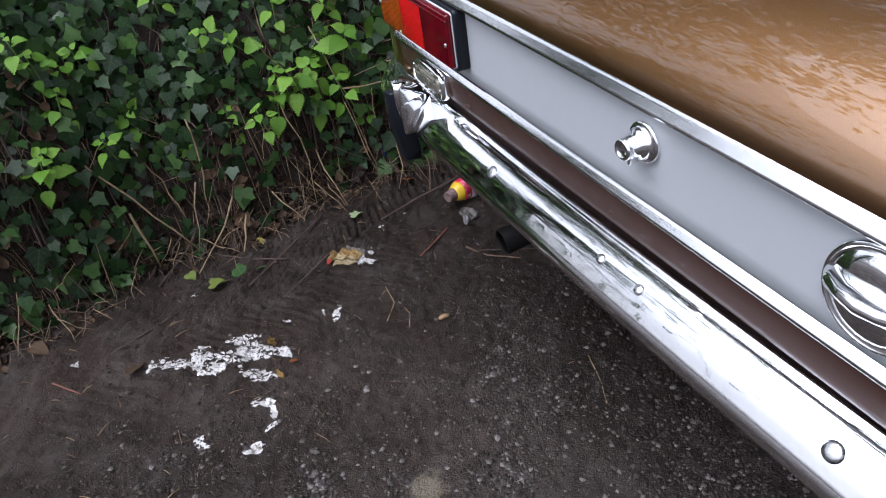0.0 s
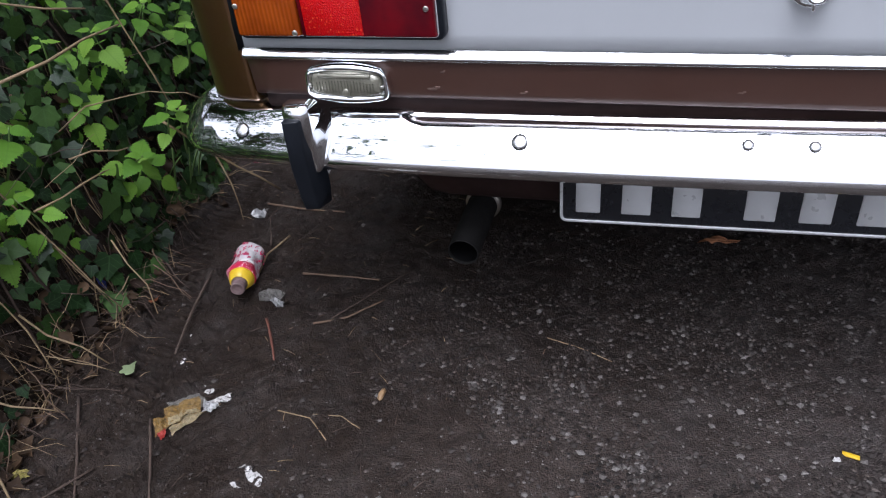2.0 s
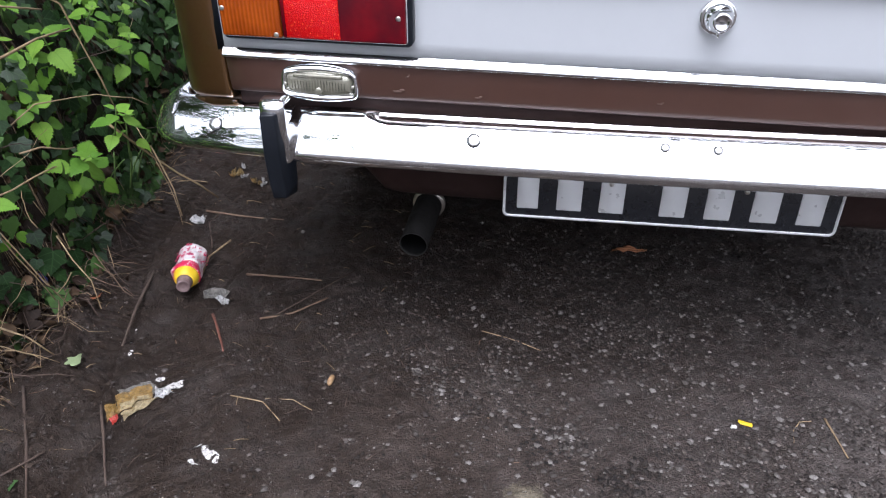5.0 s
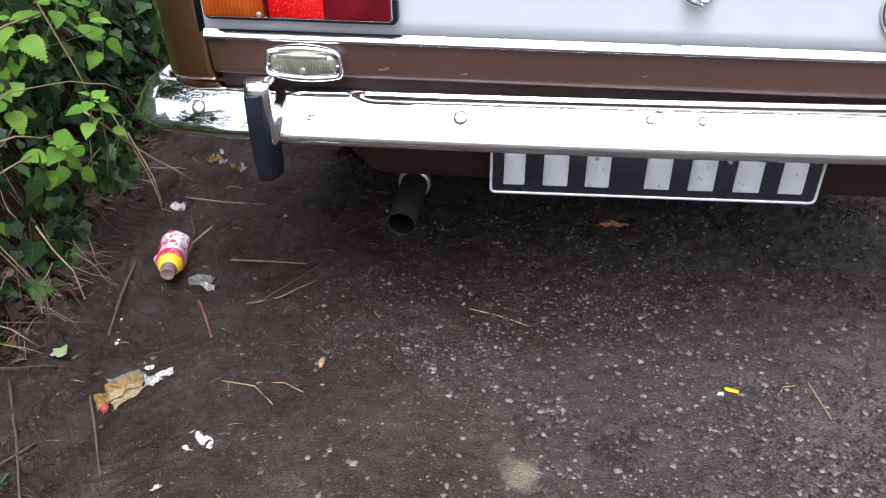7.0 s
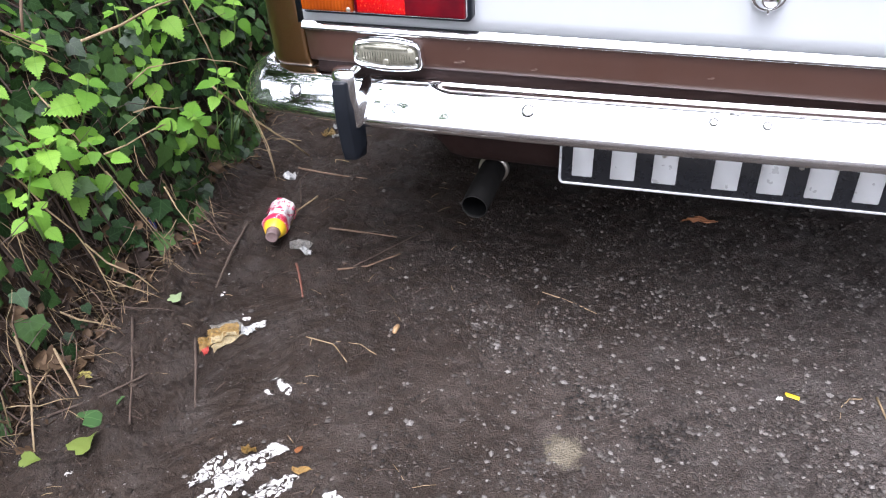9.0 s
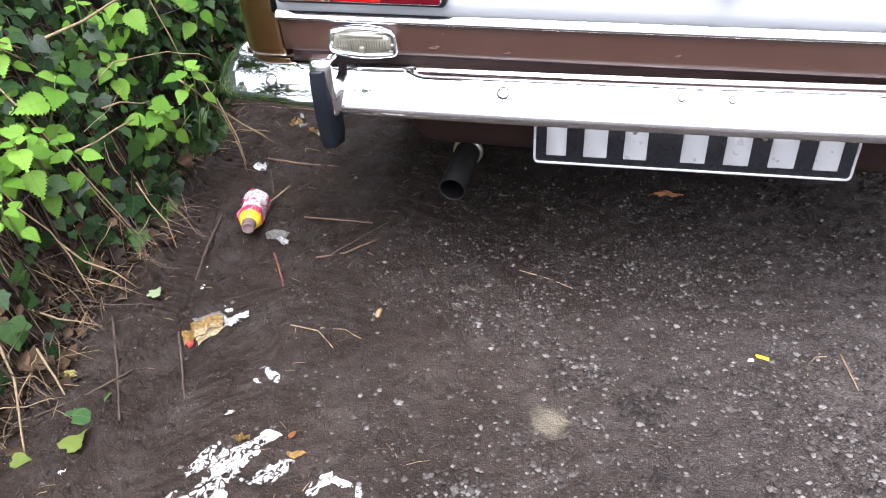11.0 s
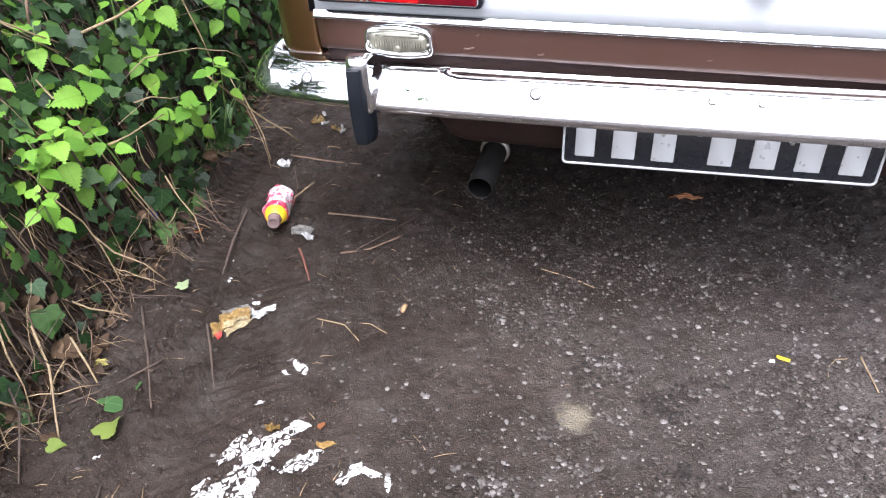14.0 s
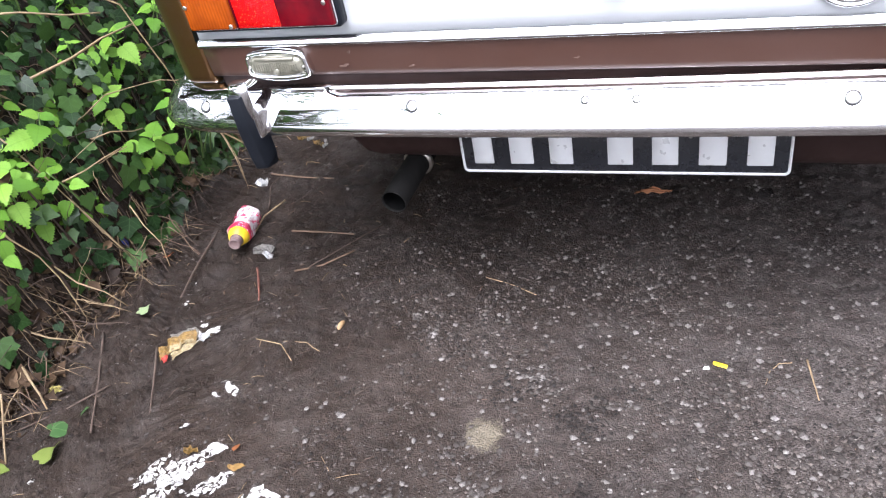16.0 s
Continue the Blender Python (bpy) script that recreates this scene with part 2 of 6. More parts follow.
def reflector_material():
    m, nt, b = mat("red_reflector")
    tc = nt.nodes.new("ShaderNodeTexCoord")
    v = node(nt, "ShaderNodeTexVoronoi", Scale=520.0)
    nt.links.new(tc.outputs["Object"], v.inputs["Vector"])
    # scattered brighter cells put the reflector's glints into its colour
    spark = ramp(nt, v.outputs["Color"], (0.80, (0.360, 0.0014, 0.0022)), (0.99, (0.684, 0.0864, 0.0216)))
    nt.links.new(spark, b.inputs["Base Color"])
    b.inputs["Roughness"].default_value = 0.18
    b.inputs["Specular IOR Level"].default_value = 0.2
    bump(nt, b, v.outputs["Distance"], 0.5, 0.002)
    return m


REFLECT = reflector_material()


# ---- mesh helpers ----
def make(name, verts, faces, material, parent=None, label="", smooth=True, uvs=None, bevel=0.0, thick=0.0):
    me = bpy.data.meshes.new(name)
    me.from_pydata([tuple(v) for v in verts], [], [tuple(f) for f in faces])
    me.materials.append(material)
    if uvs is not None:
        lay = me.uv_layers.new(name="leaf")
        idx = np.empty(len(me.loops), dtype=np.int32)
        me.loops.foreach_get("vertex_index", idx)
        lay.data.foreach_set("uv", np.asarray(uvs, dtype=np.float32)[idx].ravel())
    me.polygons.foreach_set("use_smooth", np.full(len(me.polygons), smooth, dtype=bool))
    me.update()
    ob = new(name, me)
    if thick:
        s = ob.modifiers.new("thickness", "SOLIDIFY")
        s.thickness, s.offset = thick, 0.0
    if bevel:
        b = ob.modifiers.new("bevel", "BEVEL")
        b.width, b.segments, b.limit_method, b.angle_limit = bevel, 2, "ANGLE", radians(35)
    if parent:
        ob.parent = parent
    if label:
        ob["label"] = label
    return ob


def part(name, geo, material, parent, label="", **kw):
    return make(name, geo[0], geo[1], material, parent, label, **kw)


def thing(name, label, category, at=(0, 0, 0), group="", kind=""):
    ob = new(name)
    ob.location = at
    ob.empty_display_size = 0.05
    return tagged(ob, label, category, group, kind)


def grid(rows, closed=False):
    n = len(rows[0])
    verts = [p for r in rows for p in r]
    faces = []
    for i in range(len(rows) - 1):
        for j in range(n - (0 if closed else 1)):
            k = (j + 1) % n
            faces.append((i * n + j, i * n + k, (i + 1) * n + k, (i + 1) * n + j))
    return verts, faces


def capped(rows):
    v, f = grid(rows, True)
    n = len(rows[0])
    f.append(tuple(range(n))[::-1])
    f.append(tuple(range(len(v) - n, len(v))))
    return v, f


def join(*geos):
    verts, faces = [], []
    for v, f in geos:
        o = len(verts)
        verts += list(v)
        faces += [tuple(i + o for i in q) for q in f]
    return verts, faces


def tube(points, radii, sides=8, flat=1.0):
    pts = [Vector(p) for p in points]
    if isinstance(radii, (int, float)):
        radii = [radii] * len(pts)
    rows = []
    for i, p in enumerate(pts):
        d = (pts[min(i + 1, len(pts) - 1)] - pts[max(i - 1, 0)]).normalized()
        a = d.cross(Vector((0.31, 0.17, 0.93)))
        a.normalize()
        b = d.cross(a)
        rows.append([p + radii[i] * (a * math.cos(t) + b * math.sin(t) * flat) for t in (2 * math.pi * k / sides for k in range(sides))])
    return capped(rows)


def lathe(profile, centre, axis=(0, -1, 0), sides=28):
    """Turned shape: (radius, distance along axis) pairs."""
    ax = Vector(axis).normalized()
    a = ax.cross(Vector((0, 0, 1)))
    if a.length < 0.1:
        a = ax.cross(Vector((1, 0, 0)))
    a.normalize()
    b = ax.cross(a)
    c = Vector(centre)
    rows = [[c + ax * h + r * (a * math.cos(t) + b * math.sin(t)) for t in (2 * math.pi * k / sides for k in range(sides))] for r, h in profile]
    return capped(rows)


def rounded(w, h, r, n=5):
    """Outline of a rounded rectangle about the origin."""
    out = []
    for cx, cz, a0 in ((w / 2 - r, h / 2 - r, 0), (-w / 2 + r, h / 2 - r, 90), (-w / 2 + r, -h / 2 + r, 180), (w / 2 - r, -h / 2 + r, 270)):
        for k in range(n + 1):
            a = radians(a0 + 90 * k / n)
            out.append((cx + r * math.cos(a), cz + r * math.sin(a)))
    return out


def slab(w, h, r, steps, cx, cz, y_of):
    """A rounded plate on the tail: steps of (inset, how far proud), from the back to the front."""
    rows = []
    for inset, proud in steps:
        rows.append([(cx + x, y_of(cx + x, cz + z) - proud, cz + z) for x, z in rounded(w - 2 * inset, h - 2 * inset, max(0.0008, r - inset))])
    return capped(rows)


def block(x0, x1, y0, y1, z0, z1):
    v = [(x, y, z) for z in (z0, z1) for y in (y0, y1) for x in (x0, x1)]
    return v, [(0, 2, 3, 1), (4, 5, 7, 6), (0, 1, 5, 4), (2, 6, 7, 3), (0, 4, 6, 2), (1, 3, 7, 5)]


def smoothstep(a, b, x):
    t = np.clip((np.asarray(x, dtype=float) - a) / (b - a), 0, 1)
    return t * t * (3 - 2 * t)


# ---- ground ----
def lattice(n, seed, size):
    """Smooth value noise on a plane, made once and sampled by bilinear steps."""
    rs = np.random.RandomState(seed)
    table = rs.rand(n, n)

    def at(x, y):
        u, v = np.asarray(x) / size, np.asarray(y) / size
        i, j = np.floor(u).astype(int), np.floor(v).astype(int)
        fu, fv = u - i, v - j
        fu, fv = fu * fu * (3 - 2 * fu), fv * fv * (3 - 2 * fv)
        i0, j0, i1, j1 = i % n, j % n, (i + 1) % n, (j + 1) % n
        return (table[i0, j0] * (1 - fu) + table[i1, j0] * fu) * (1 - fv) + (table[i0, j1] * (1 - fu) + table[i1, j1] * fu) * fv - 0.5
    return at


def turned(f, a):
    return lambda x, y: f(np.asarray(x) * math.cos(a) - np.asarray(y) * math.sin(a), np.asarray(x) * math.sin(a) + np.asarray(y) * math.cos(a))


N1, N2, N3, N4 = lattice(64, 1, 0.45), turned(lattice(64, 2, 0.11), 0.5), turned(lattice(128, 3, 0.036), 1.1), turned(lattice(256, 4, 0.018), 0.8)


def foot(y):
    """The x at which the bank leaves the lane."""
    y = np.asarray(y, dtype=float)
    return -0.915 - 0.13 * np.clip(y, -1.2, 2.5) + 0.018 * np.sin(y * 5.1 + 0.6) + 0.02 * np.sin(y * 13.0)


def bank(x, y):
    d = np.maximum(0, foot(y) - x)
    return 1.15 * (1 - np.exp(-np.maximum(0, d - 0.01) / 0.37)) * smoothstep(0, 0.12, d) * (1 + 0.5 * N1(x, y)) * smoothstep(-1.5, -0.95, y)


def mud(x, y):
    """1 in the soft verge beside the bank, 0 on the gritty lane."""
    return 1 - smoothstep(-0.58, -0.30, np.asarray(x) + 0.12 * np.asarray(y))


def ground_z(x, y):
    x, y = np.asarray(x, dtype=float), np.asarray(y, dtype=float)
    near = np.exp(-np.maximum(0, np.maximum(np.abs(x) - 1.1, np.abs(y) - 1.1)) / 0.15)
    soft = mud(x, y)
    z = 0.010 * N1(x, y) + near * ((0.006 + 0.014 * soft) * N2(x, y) + (0.006 + 0.010 * soft) * N3(x, y) + (0.009 - 0.001 * soft) * N4(x, y))
    # narrow tyre track pressed into the verge, with deep cross grooves
    c = -0.788 - 0.30 * y + 0.20 * np.maximum(0, y - 0.30)
    across = np.abs(x - c)
    along = smoothstep(-0.22, -0.08, y) * (1 - smoothstep(0.6, 0.9, y)) + 0.15 * smoothstep(-0.62, -0.45, y) * (1 - smoothstep(-0.22, -0.08, y))
    track = (1 - smoothstep(0.038, 0.050, across)) * along
    beat = (y + 0.22 * (x - c) + 0.012 * N2(x, y)) / 0.0235
    part_ = beat - np.floor(beat)
    groove = np.exp(-((part_ - 0.5) / 0.14) ** 2)
    z = z * (1 - 0.6 * track) + track * (-0.006 - 0.019 * groove * (0.6 + 0.8 * (N2(x + 3, y) + 0.5))) + along * 0.010 * np.exp(-((x - c + 0.066) / 0.018) ** 2) * (N2(x, y + 7) + 0.9)
    # broad chevron treads fading in and out over the softer mud
    c2 = -0.60 - 0.10 * (y + 0.4)
    wide = (1 - smoothstep(0.13, 0.20, np.abs(x - c2))) * smoothstep(-0.95, -0.8, y) * (1 - smoothstep(-0.12, 0.05, y))
    wide = wide * smoothstep(-0.12, 0.12, N1(x * 1.4 + 6, y * 1.4))
    beat = (y - 0.75 * np.abs(x - c2) + 0.040 * N2(x + 9, y) + 0.05 * N1(x, y)) / 0.034
    part_ = beat - np.floor(beat)
    z = z - wide * 0.0042 * np.exp(-((part_ - 0.5) / 0.13) ** 2) + wide * 0.0026 * np.exp(-((part_ - 0.78) / 0.12) ** 2)
    # shrinkage cracks and pressed edges in the mud
    thin = np.exp(-(N2(x * 0.9 + 3, y * 0.9) / 0.028) ** 2) + 0.8 * np.exp(-(N2(x * 1.7 - 5, y * 1.7 + 2) / 0.035) ** 2)
    z = z - near * soft * 0.0075 * thin * smoothstep(-0.15, 0.15, N1(x * 2 + 1, y * 2))
    return z + bank(x, y)


def spread(lo, hi, step, far, growth):
    mid = list(np.arange(lo, hi, step))
    left, right, s = [], [], step
    a, b = lo, hi
    while b < far:
        s *= growth
        a, b = a - s, b + s
        left.append(a)
        right.append(b)
    return np.array(left[::-1] + mid + right)


def build_ground():
    xs, ys = spread(-1.15, 1.05, 0.0065, 400, 1.28), spread(-1.1, 1.1, 0.0065, 400, 1.28)
    xs = np.concatenate([xs[xs < -0.96], np.arange(-0.96, -0.44, 0.0035), xs[xs > -0.438]])
    ys = np.concatenate([ys[ys < -0.62], np.arange(-0.62, -0.25, 0.0045), np.arange(-0.25, 0.60, 0.003), np.arange(0.60, 0.70, 0.005), ys[ys > 0.70]])
    X, Y = np.meshgrid(xs, ys, indexing="ij")
    Z = ground_z(X, Y)
    co = np.stack([X, Y, Z], -1).reshape(-1, 3)
    nx, ny = len(xs), len(ys)
    i = np.arange(nx - 1)[:, None] * ny + np.arange(ny - 1)[None, :]
    quads = np.stack([i, i + ny, i + ny + 1, i + 1], -1).reshape(-1, 4)
    me = bpy.data.meshes.new("ground")
    me.vertices.add(len(co))
    me.vertices.foreach_set("co", co.ravel())
    me.loops.add(quads.size)
    me.loops.foreach_set("vertex_index", quads.ravel().astype(np.int32))
    me.polygons.add(len(quads))
    me.polygons.foreach_set("loop_start", np.arange(0, quads.size, 4, dtype=np.int32))
    me.polygons.foreach_set("use_smooth", np.ones(len(quads), dtype=bool))
    me.update(calc_edges=True)
    me.materials.append(SOIL)
    tagged(new("ground", me), "dark muddy lane with grit and a rising earth bank", "ground", kind="structure")


build_ground()


def gz(x, y):
    return float(ground_z(x, y))


# ---- car ----
X0 = 0.268


def tail_y(x, z=0.6):
    return -0.0465 + 0.003 * ((x - X0) / 0.69) ** 2 - 0.02 * (z - 0.6)


def mirror(geo):
    v, f = geo
    return [(2 * X0 - p[0], p[1], p[2]) for p in v], [tuple(reversed(q)) for q in f]


def lin(a, b, n):
    return [a + (b - a) * i / (n - 1) for i in range(n)]


car = thing("car", "brown metallic seventies saloon car parked beside the bank, seen from behind", "car", (X0, 1.9, 0))


LEVEL = ("bumper", "overrider", "number_plate", "exhaust_pipe", "wheel")


def body(name, geo, material, label="", parent=None, **kw):
    """A part of the car, in world numbers. The shell sits slightly lower on its off side than the bumper does."""
    verts = geo[0]
    if not name.startswith(LEVEL) and not (parent and parent.name.startswith(LEVEL)):
        verts = [(p[0], p[1], p[2] - 0.0165 * (p[0] + 0.42)) for p in verts]
    return make(name, verts, geo[1], material, parent or car, label, **kw)


car.location = (0, 0, 0)
SEAM = 0.686          # half width of the boot lid
XS = lin(-SEAM, SEAM, 41)

# the painted tail band above the bumper, its lip, and the valance tucked behind the bumper
rows = []
for z, dy in ((0.606, 0.004), (0.59, 0.0), (0.565, 0.002), (0.548, 0.004), (0.5395, 0.005), (0.537, 0.009), (0.5375, 0.022)):
    rows.append([(X0 + u, tail_y(X0 + u, min(z, 0.6)) + dy, z) for u in XS])
body("rear_valance", grid(rows[::-1]), BAND, "chocolate brown painted band", thick=0.0015)
# recess and lower panel carry the shade behind the bumper in their colour
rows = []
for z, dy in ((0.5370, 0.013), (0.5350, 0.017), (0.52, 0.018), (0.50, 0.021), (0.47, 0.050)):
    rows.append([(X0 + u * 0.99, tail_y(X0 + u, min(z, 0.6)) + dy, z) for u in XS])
body("recess_panel", grid(rows[::-1]), SHADED, "dirty brown panel behind the bumper, gap shade in its colour", thick=0.0015)
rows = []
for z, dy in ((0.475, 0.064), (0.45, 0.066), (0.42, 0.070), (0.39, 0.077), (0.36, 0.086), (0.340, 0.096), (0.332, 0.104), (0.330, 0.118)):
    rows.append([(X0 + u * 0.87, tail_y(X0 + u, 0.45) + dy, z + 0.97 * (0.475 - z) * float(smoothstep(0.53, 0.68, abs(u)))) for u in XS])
body("lower_valance", grid(rows[::-1]), SHADED, "dull dirty brown panel tucked under the bumper, shade in its colour", thick=0.0015)
# silver panel between the two bright strips
rows = [[(X0 + u * 1.0, tail_y(X0 + u, z) + 0.0015, z) for u in XS] for z in lin(0.598, 0.743, 6)]
body("tail_panel", grid(rows), PANEL, "satin silver panel between bright strips", thick=0.0012)


def bow(u):
    """The lid's lower edge rises a little towards the middle."""
    return 0.007 * (1 - (u / 0.69) ** 2)


def upper_strip(z0, z1, proud, u1):
    h = z1 - z0
    prof = [(0.0, 0.0), (0.0006, proud * 0.85), (h * 0.06, proud), (h * 0.20, proud), (h * 0.30, proud * 0.93), (h * 0.70, proud * 0.64), (h * 0.96, proud * 0.46), (h, proud * 0.3)]
    return grid([[(X0 + u, tail_y(X0 + u, z0 + z) - p, z0 + z + bow(u)) for u in lin(-u1, u1, 41)] for z, p in prof])


def strip(z0, z1, proud, u1):
    h = z1 - z0
    prof = [(z0, 0.0), (z0 + 0.0006, proud * 0.85), (z0 + h * 0.08, proud), (z0 + h * 0.34, proud * 0.98), (z0 + h * 0.42, proud * 0.9), (z0 + h * 0.75, proud * 0.45), (z1 - 0.0008, proud * 0.15), (z1, 0.0)]
    return grid([[(X0 + u, tail_y(X0 + u, z) - p, z) for u in lin(-u1, u1, 41)] for z, p in prof])


body("trim_strip", strip(0.592, 0.606, 0.008, 0.688), TRIM, "narrow polished bright strip")
body("trim_strip", upper_strip(0.7180, 0.7365, 0.013, 0.684), TRIM, "narrow polished bright strip")

# boot lid
LID = ((-0.004, 0.7335), (-0.0056, 0.7375), (-0.001, 0.755), (0.016, 0.777), (0.036, 0.798), (0.062, 0.818), (0.10, 0.838), (0.16, 0.856), (0.25, 0.870), (0.40, 0.882), (0.62, 0.890), (0.66, 0.892))


def lid_row(dy, z, us):
    return [(X0 + u, tail_y(X0 + u, 0.74) + dy, z + bow(u) - 0.02 * (u / 0.69) ** 2 * smoothstep(0.74, 0.89, z)) for u in us]


body("boot_lid", grid([lid_row(dy, z, XS) for dy, z in LID]), PAINT, "brown boot lid with hazy reflections", thick=0.0015)


# rear wings: rounded upright corner, then the flank
def wing():
    rows = []
    for z in lin(0.33, 0.862, 70):
        crease = 0.009 * math.exp(-((z - 0.731) / 0.008) ** 2)
        up = float(smoothstep(0.733, 0.75, z))
        tuck = 0.035 * float(smoothstep(0.52, 0.33, z)) + 0.014 * max(0, (z - 0.75) / 0.15) ** 2
        side = X0 - 0.770 + tuck - crease - 0.004 * up + 0.022 * float(smoothstep(0.520, 0.514, z))
        back = tail_y(X0 - 0.70, z) + 0.004 - crease - 0.001 * up
        dy = 0
        for (d0, z0), (d1, z1) in zip(LID, LID[1:]):
            if z0 <= z <= z1:
                dy = d0 + (d1 - d0) * (z - z0) / (z1 - z0) + 0.006
        if z < 0.524:
            back += 0.06 * float(smoothstep(0.524, 0.518, z)) + 0.30 * float(smoothstep(0.51, 0.40, z))
        back += dy
        r = 0.042
        gap = 0.003 + 0.005 * float(smoothstep(0.74, 0.70, z)) * float(smoothstep(0.595, 0.62, z))
        row = [(X0 - SEAM - gap, back + 0.02, z), (X0 - SEAM - gap - 0.0005, back + 0.004, z), (X0 - SEAM - gap - 0.003, back + 0.0005, z), (X0 - SEAM - gap - 0.008, back, z), (X0 - 0.708, back, z)]
        row += [(side + r - r * math.sin(a), back + r - r * math.cos(a), z) for a in (radians(d) for d in (5, 25, 45, 65, 85))]
        for y in (0.1, 0.25, 0.5, 0.75, 1.0, 1.4, 1.9, 2.4, 2.9, 3.4, 3.8, 3.95):
            bulge = 0.035 * math.sin(math.pi * min(1, (y + 0.1) / 3.9)) ** 0.8
            row.append((side - bulge + 0.05 * float(smoothstep(3.5, 3.95, y)), max(y, back + r + 0.01 + 0.05 * y), z))
        rows.append(row)
    # shoulder, turning in to the lid's edge
    last = rows[-1]
    for k in (0.35, 0.7, 1.0):
        row = []
        for i, p in enumerate(last):
            inner = X0 - SEAM - 0.004
            x = p[0] + (inner - p[0]) * k
            y = p[1] + (0.12 * k if i < 10 else 0)
            row.append((x, y, p[2] + 0.028 * math.sin(k * math.pi / 2)))
        rows.append(row)
    return grid(rows)


body("rear_wing", wing(), PAINT, thick=0.0015)
body("rear_wing", mirror(wing()), PAINT, thick=0.0015)
# dark channel behind the seams, and the floor
body("seam_channel", block(X0 - SEAM - 0.012, X0 - SEAM + 0.0006, -0.0405, 0.0, 0.60, 0.745), RUBBER)
body("seam_channel", mirror(block(X0 - SEAM - 0.012, X0 - SEAM + 0.0006, -0.0405, 0.0, 0.60, 0.745)), RUBBER)
body("floor_pan", block(X0 - 0.70, X0 + 0.70, 0.27, 3.85, 0.30, 0.345), DARK, "black underbody")

# cabin, bonnet and nose beyond the boot
def cross(y, z, half, crown=0.02):
    return [(X0 + u * half, y, z - crown * u * u) for u in lin(-1, 1, 17)]


body("roof", grid([cross(1.02, 1.27, 0.54), cross(1.15, 1.33, 0.55), cross(1.5, 1.37, 0.56), cross(2.0, 1.375, 0.555), cross(2.3, 1.345, 0.54), cross(2.38, 1.31, 0.53)]), PAINT, thick=0.002)
body("rear_window", grid([cross(0.64, 0.900, 0.62), cross(0.84, 1.09, 0.585), cross(1.02, 1.27, 0.54)]), GLASS, "dark rear window", thick=0.004)
body("windscreen", grid([cross(2.38, 1.31, 0.53), cross(2.6, 1.12, 0.60), cross(2.8, 0.90, 0.65)]), GLASS, thick=0.004)


def flank_window():
    return grid([[(X0 - 0.715, 0.72, 0.88), (X0 - 0.74, 1.6, 0.88), (X0 - 0.70, 2.78, 0.88)], [(X0 - 0.60, 0.9, 1.12), (X0 - 0.64, 1.6, 1.14), (X0 - 0.60, 2.58, 1.12)], [(X0 - 0.54, 1.05, 1.26), (X0 - 0.56, 1.6, 1.35), (X0 - 0.53, 2.36, 1.29)]])


body("side_window", flank_window(), GLASS, thick=0.004)
body("side_window", mirror(flank_window()), GLASS, thick=0.004)
body("bonnet", grid([cross(2.76, 0.895, 0.72), cross(3.2, 0.885, 0.73), cross(3.7, 0.84, 0.71), cross(3.93, 0.78, 0.69), cross(3.97, 0.70, 0.69), cross(3.96, 0.40, 0.68)]), PAINT, thick=0.002)


def wheel(x, y):
    s = 1 if x > X0 else -1
    rim = body("wheel", lathe([(0.05, 0.02), (0.13, 0.03), (0.165, 0.0), (0.18, 0.02), (0.18, -0.14), (0.05, -0.14)], (x, y, 0.285), (s, 0, 0), 32), BARE)
    body("tyre", lathe([(0.182, -0.14), (0.24, -0.155), (0.275, -0.145), (0.285, -0.12), (0.285, -0.02), (0.275, 0.005), (0.24, 0.015), (0.182, 0.0)], (x, y, 0.285), (s, 0, 0), 40), TYRE, "", rim)


for wx in (X0 - 0.735, X0 + 0.735):
    for wy in (0.92, 3.3):
        wheel(wx, wy)


# bumper
def bumper_y(u):
    return 0.016 * (u / 0.71) ** 2 + 0.9 * max(0.0, abs(u) - 0.655) ** 2


BUMPER = ((0.030, 0.494), (0.032, 0.507), (0.035, 0.5115), (0.0385, 0.5130), (0.0420, 0.5124), (0.0440, 0.5105), (0.0452, 0.5082), (0.0475, 0.5066), (0.0515, 0.5054), (0.0560, 0.5036), (0.0610, 0.5003), (0.0660, 0.4962), (0.0708, 0.4912), (0.0755, 0.4840), (0.0805, 0.4750), (0.0852, 0.4668), (0.0883, 0.4612), (0.0898, 0.4575), (0.0905, 0.4535), (0.0904, 0.4490), (0.0892, 0.4445), (0.0865, 0.4415), (0.080, 0.4400), (0.072, 0.4395), (0.050, 0.439))
BUMPER_END = ((0.026, 0.494), (0.027, 0.508), (0.032, 0.5145), (0.038, 0.5165), (0.043, 0.5158), (0.047, 0.5140), (0.0505, 0.5118), (0.0540, 0.5092), (0.0575, 0.5062), (0.0610, 0.5028), (0.0650, 0.4985), (0.0690, 0.4935), (0.0728, 0.4880), (0.0765, 0.4815), (0.0805, 0.4735), (0.0840, 0.4660), (0.0862, 0.4600), (0.0872, 0.4555), (0.0872, 0.4515), (0.0862, 0.4475), (0.0842, 0.4440), (0.0805, 0.4415), (0.075, 0.4400), (0.068, 0.4395), (0.050, 0.439))


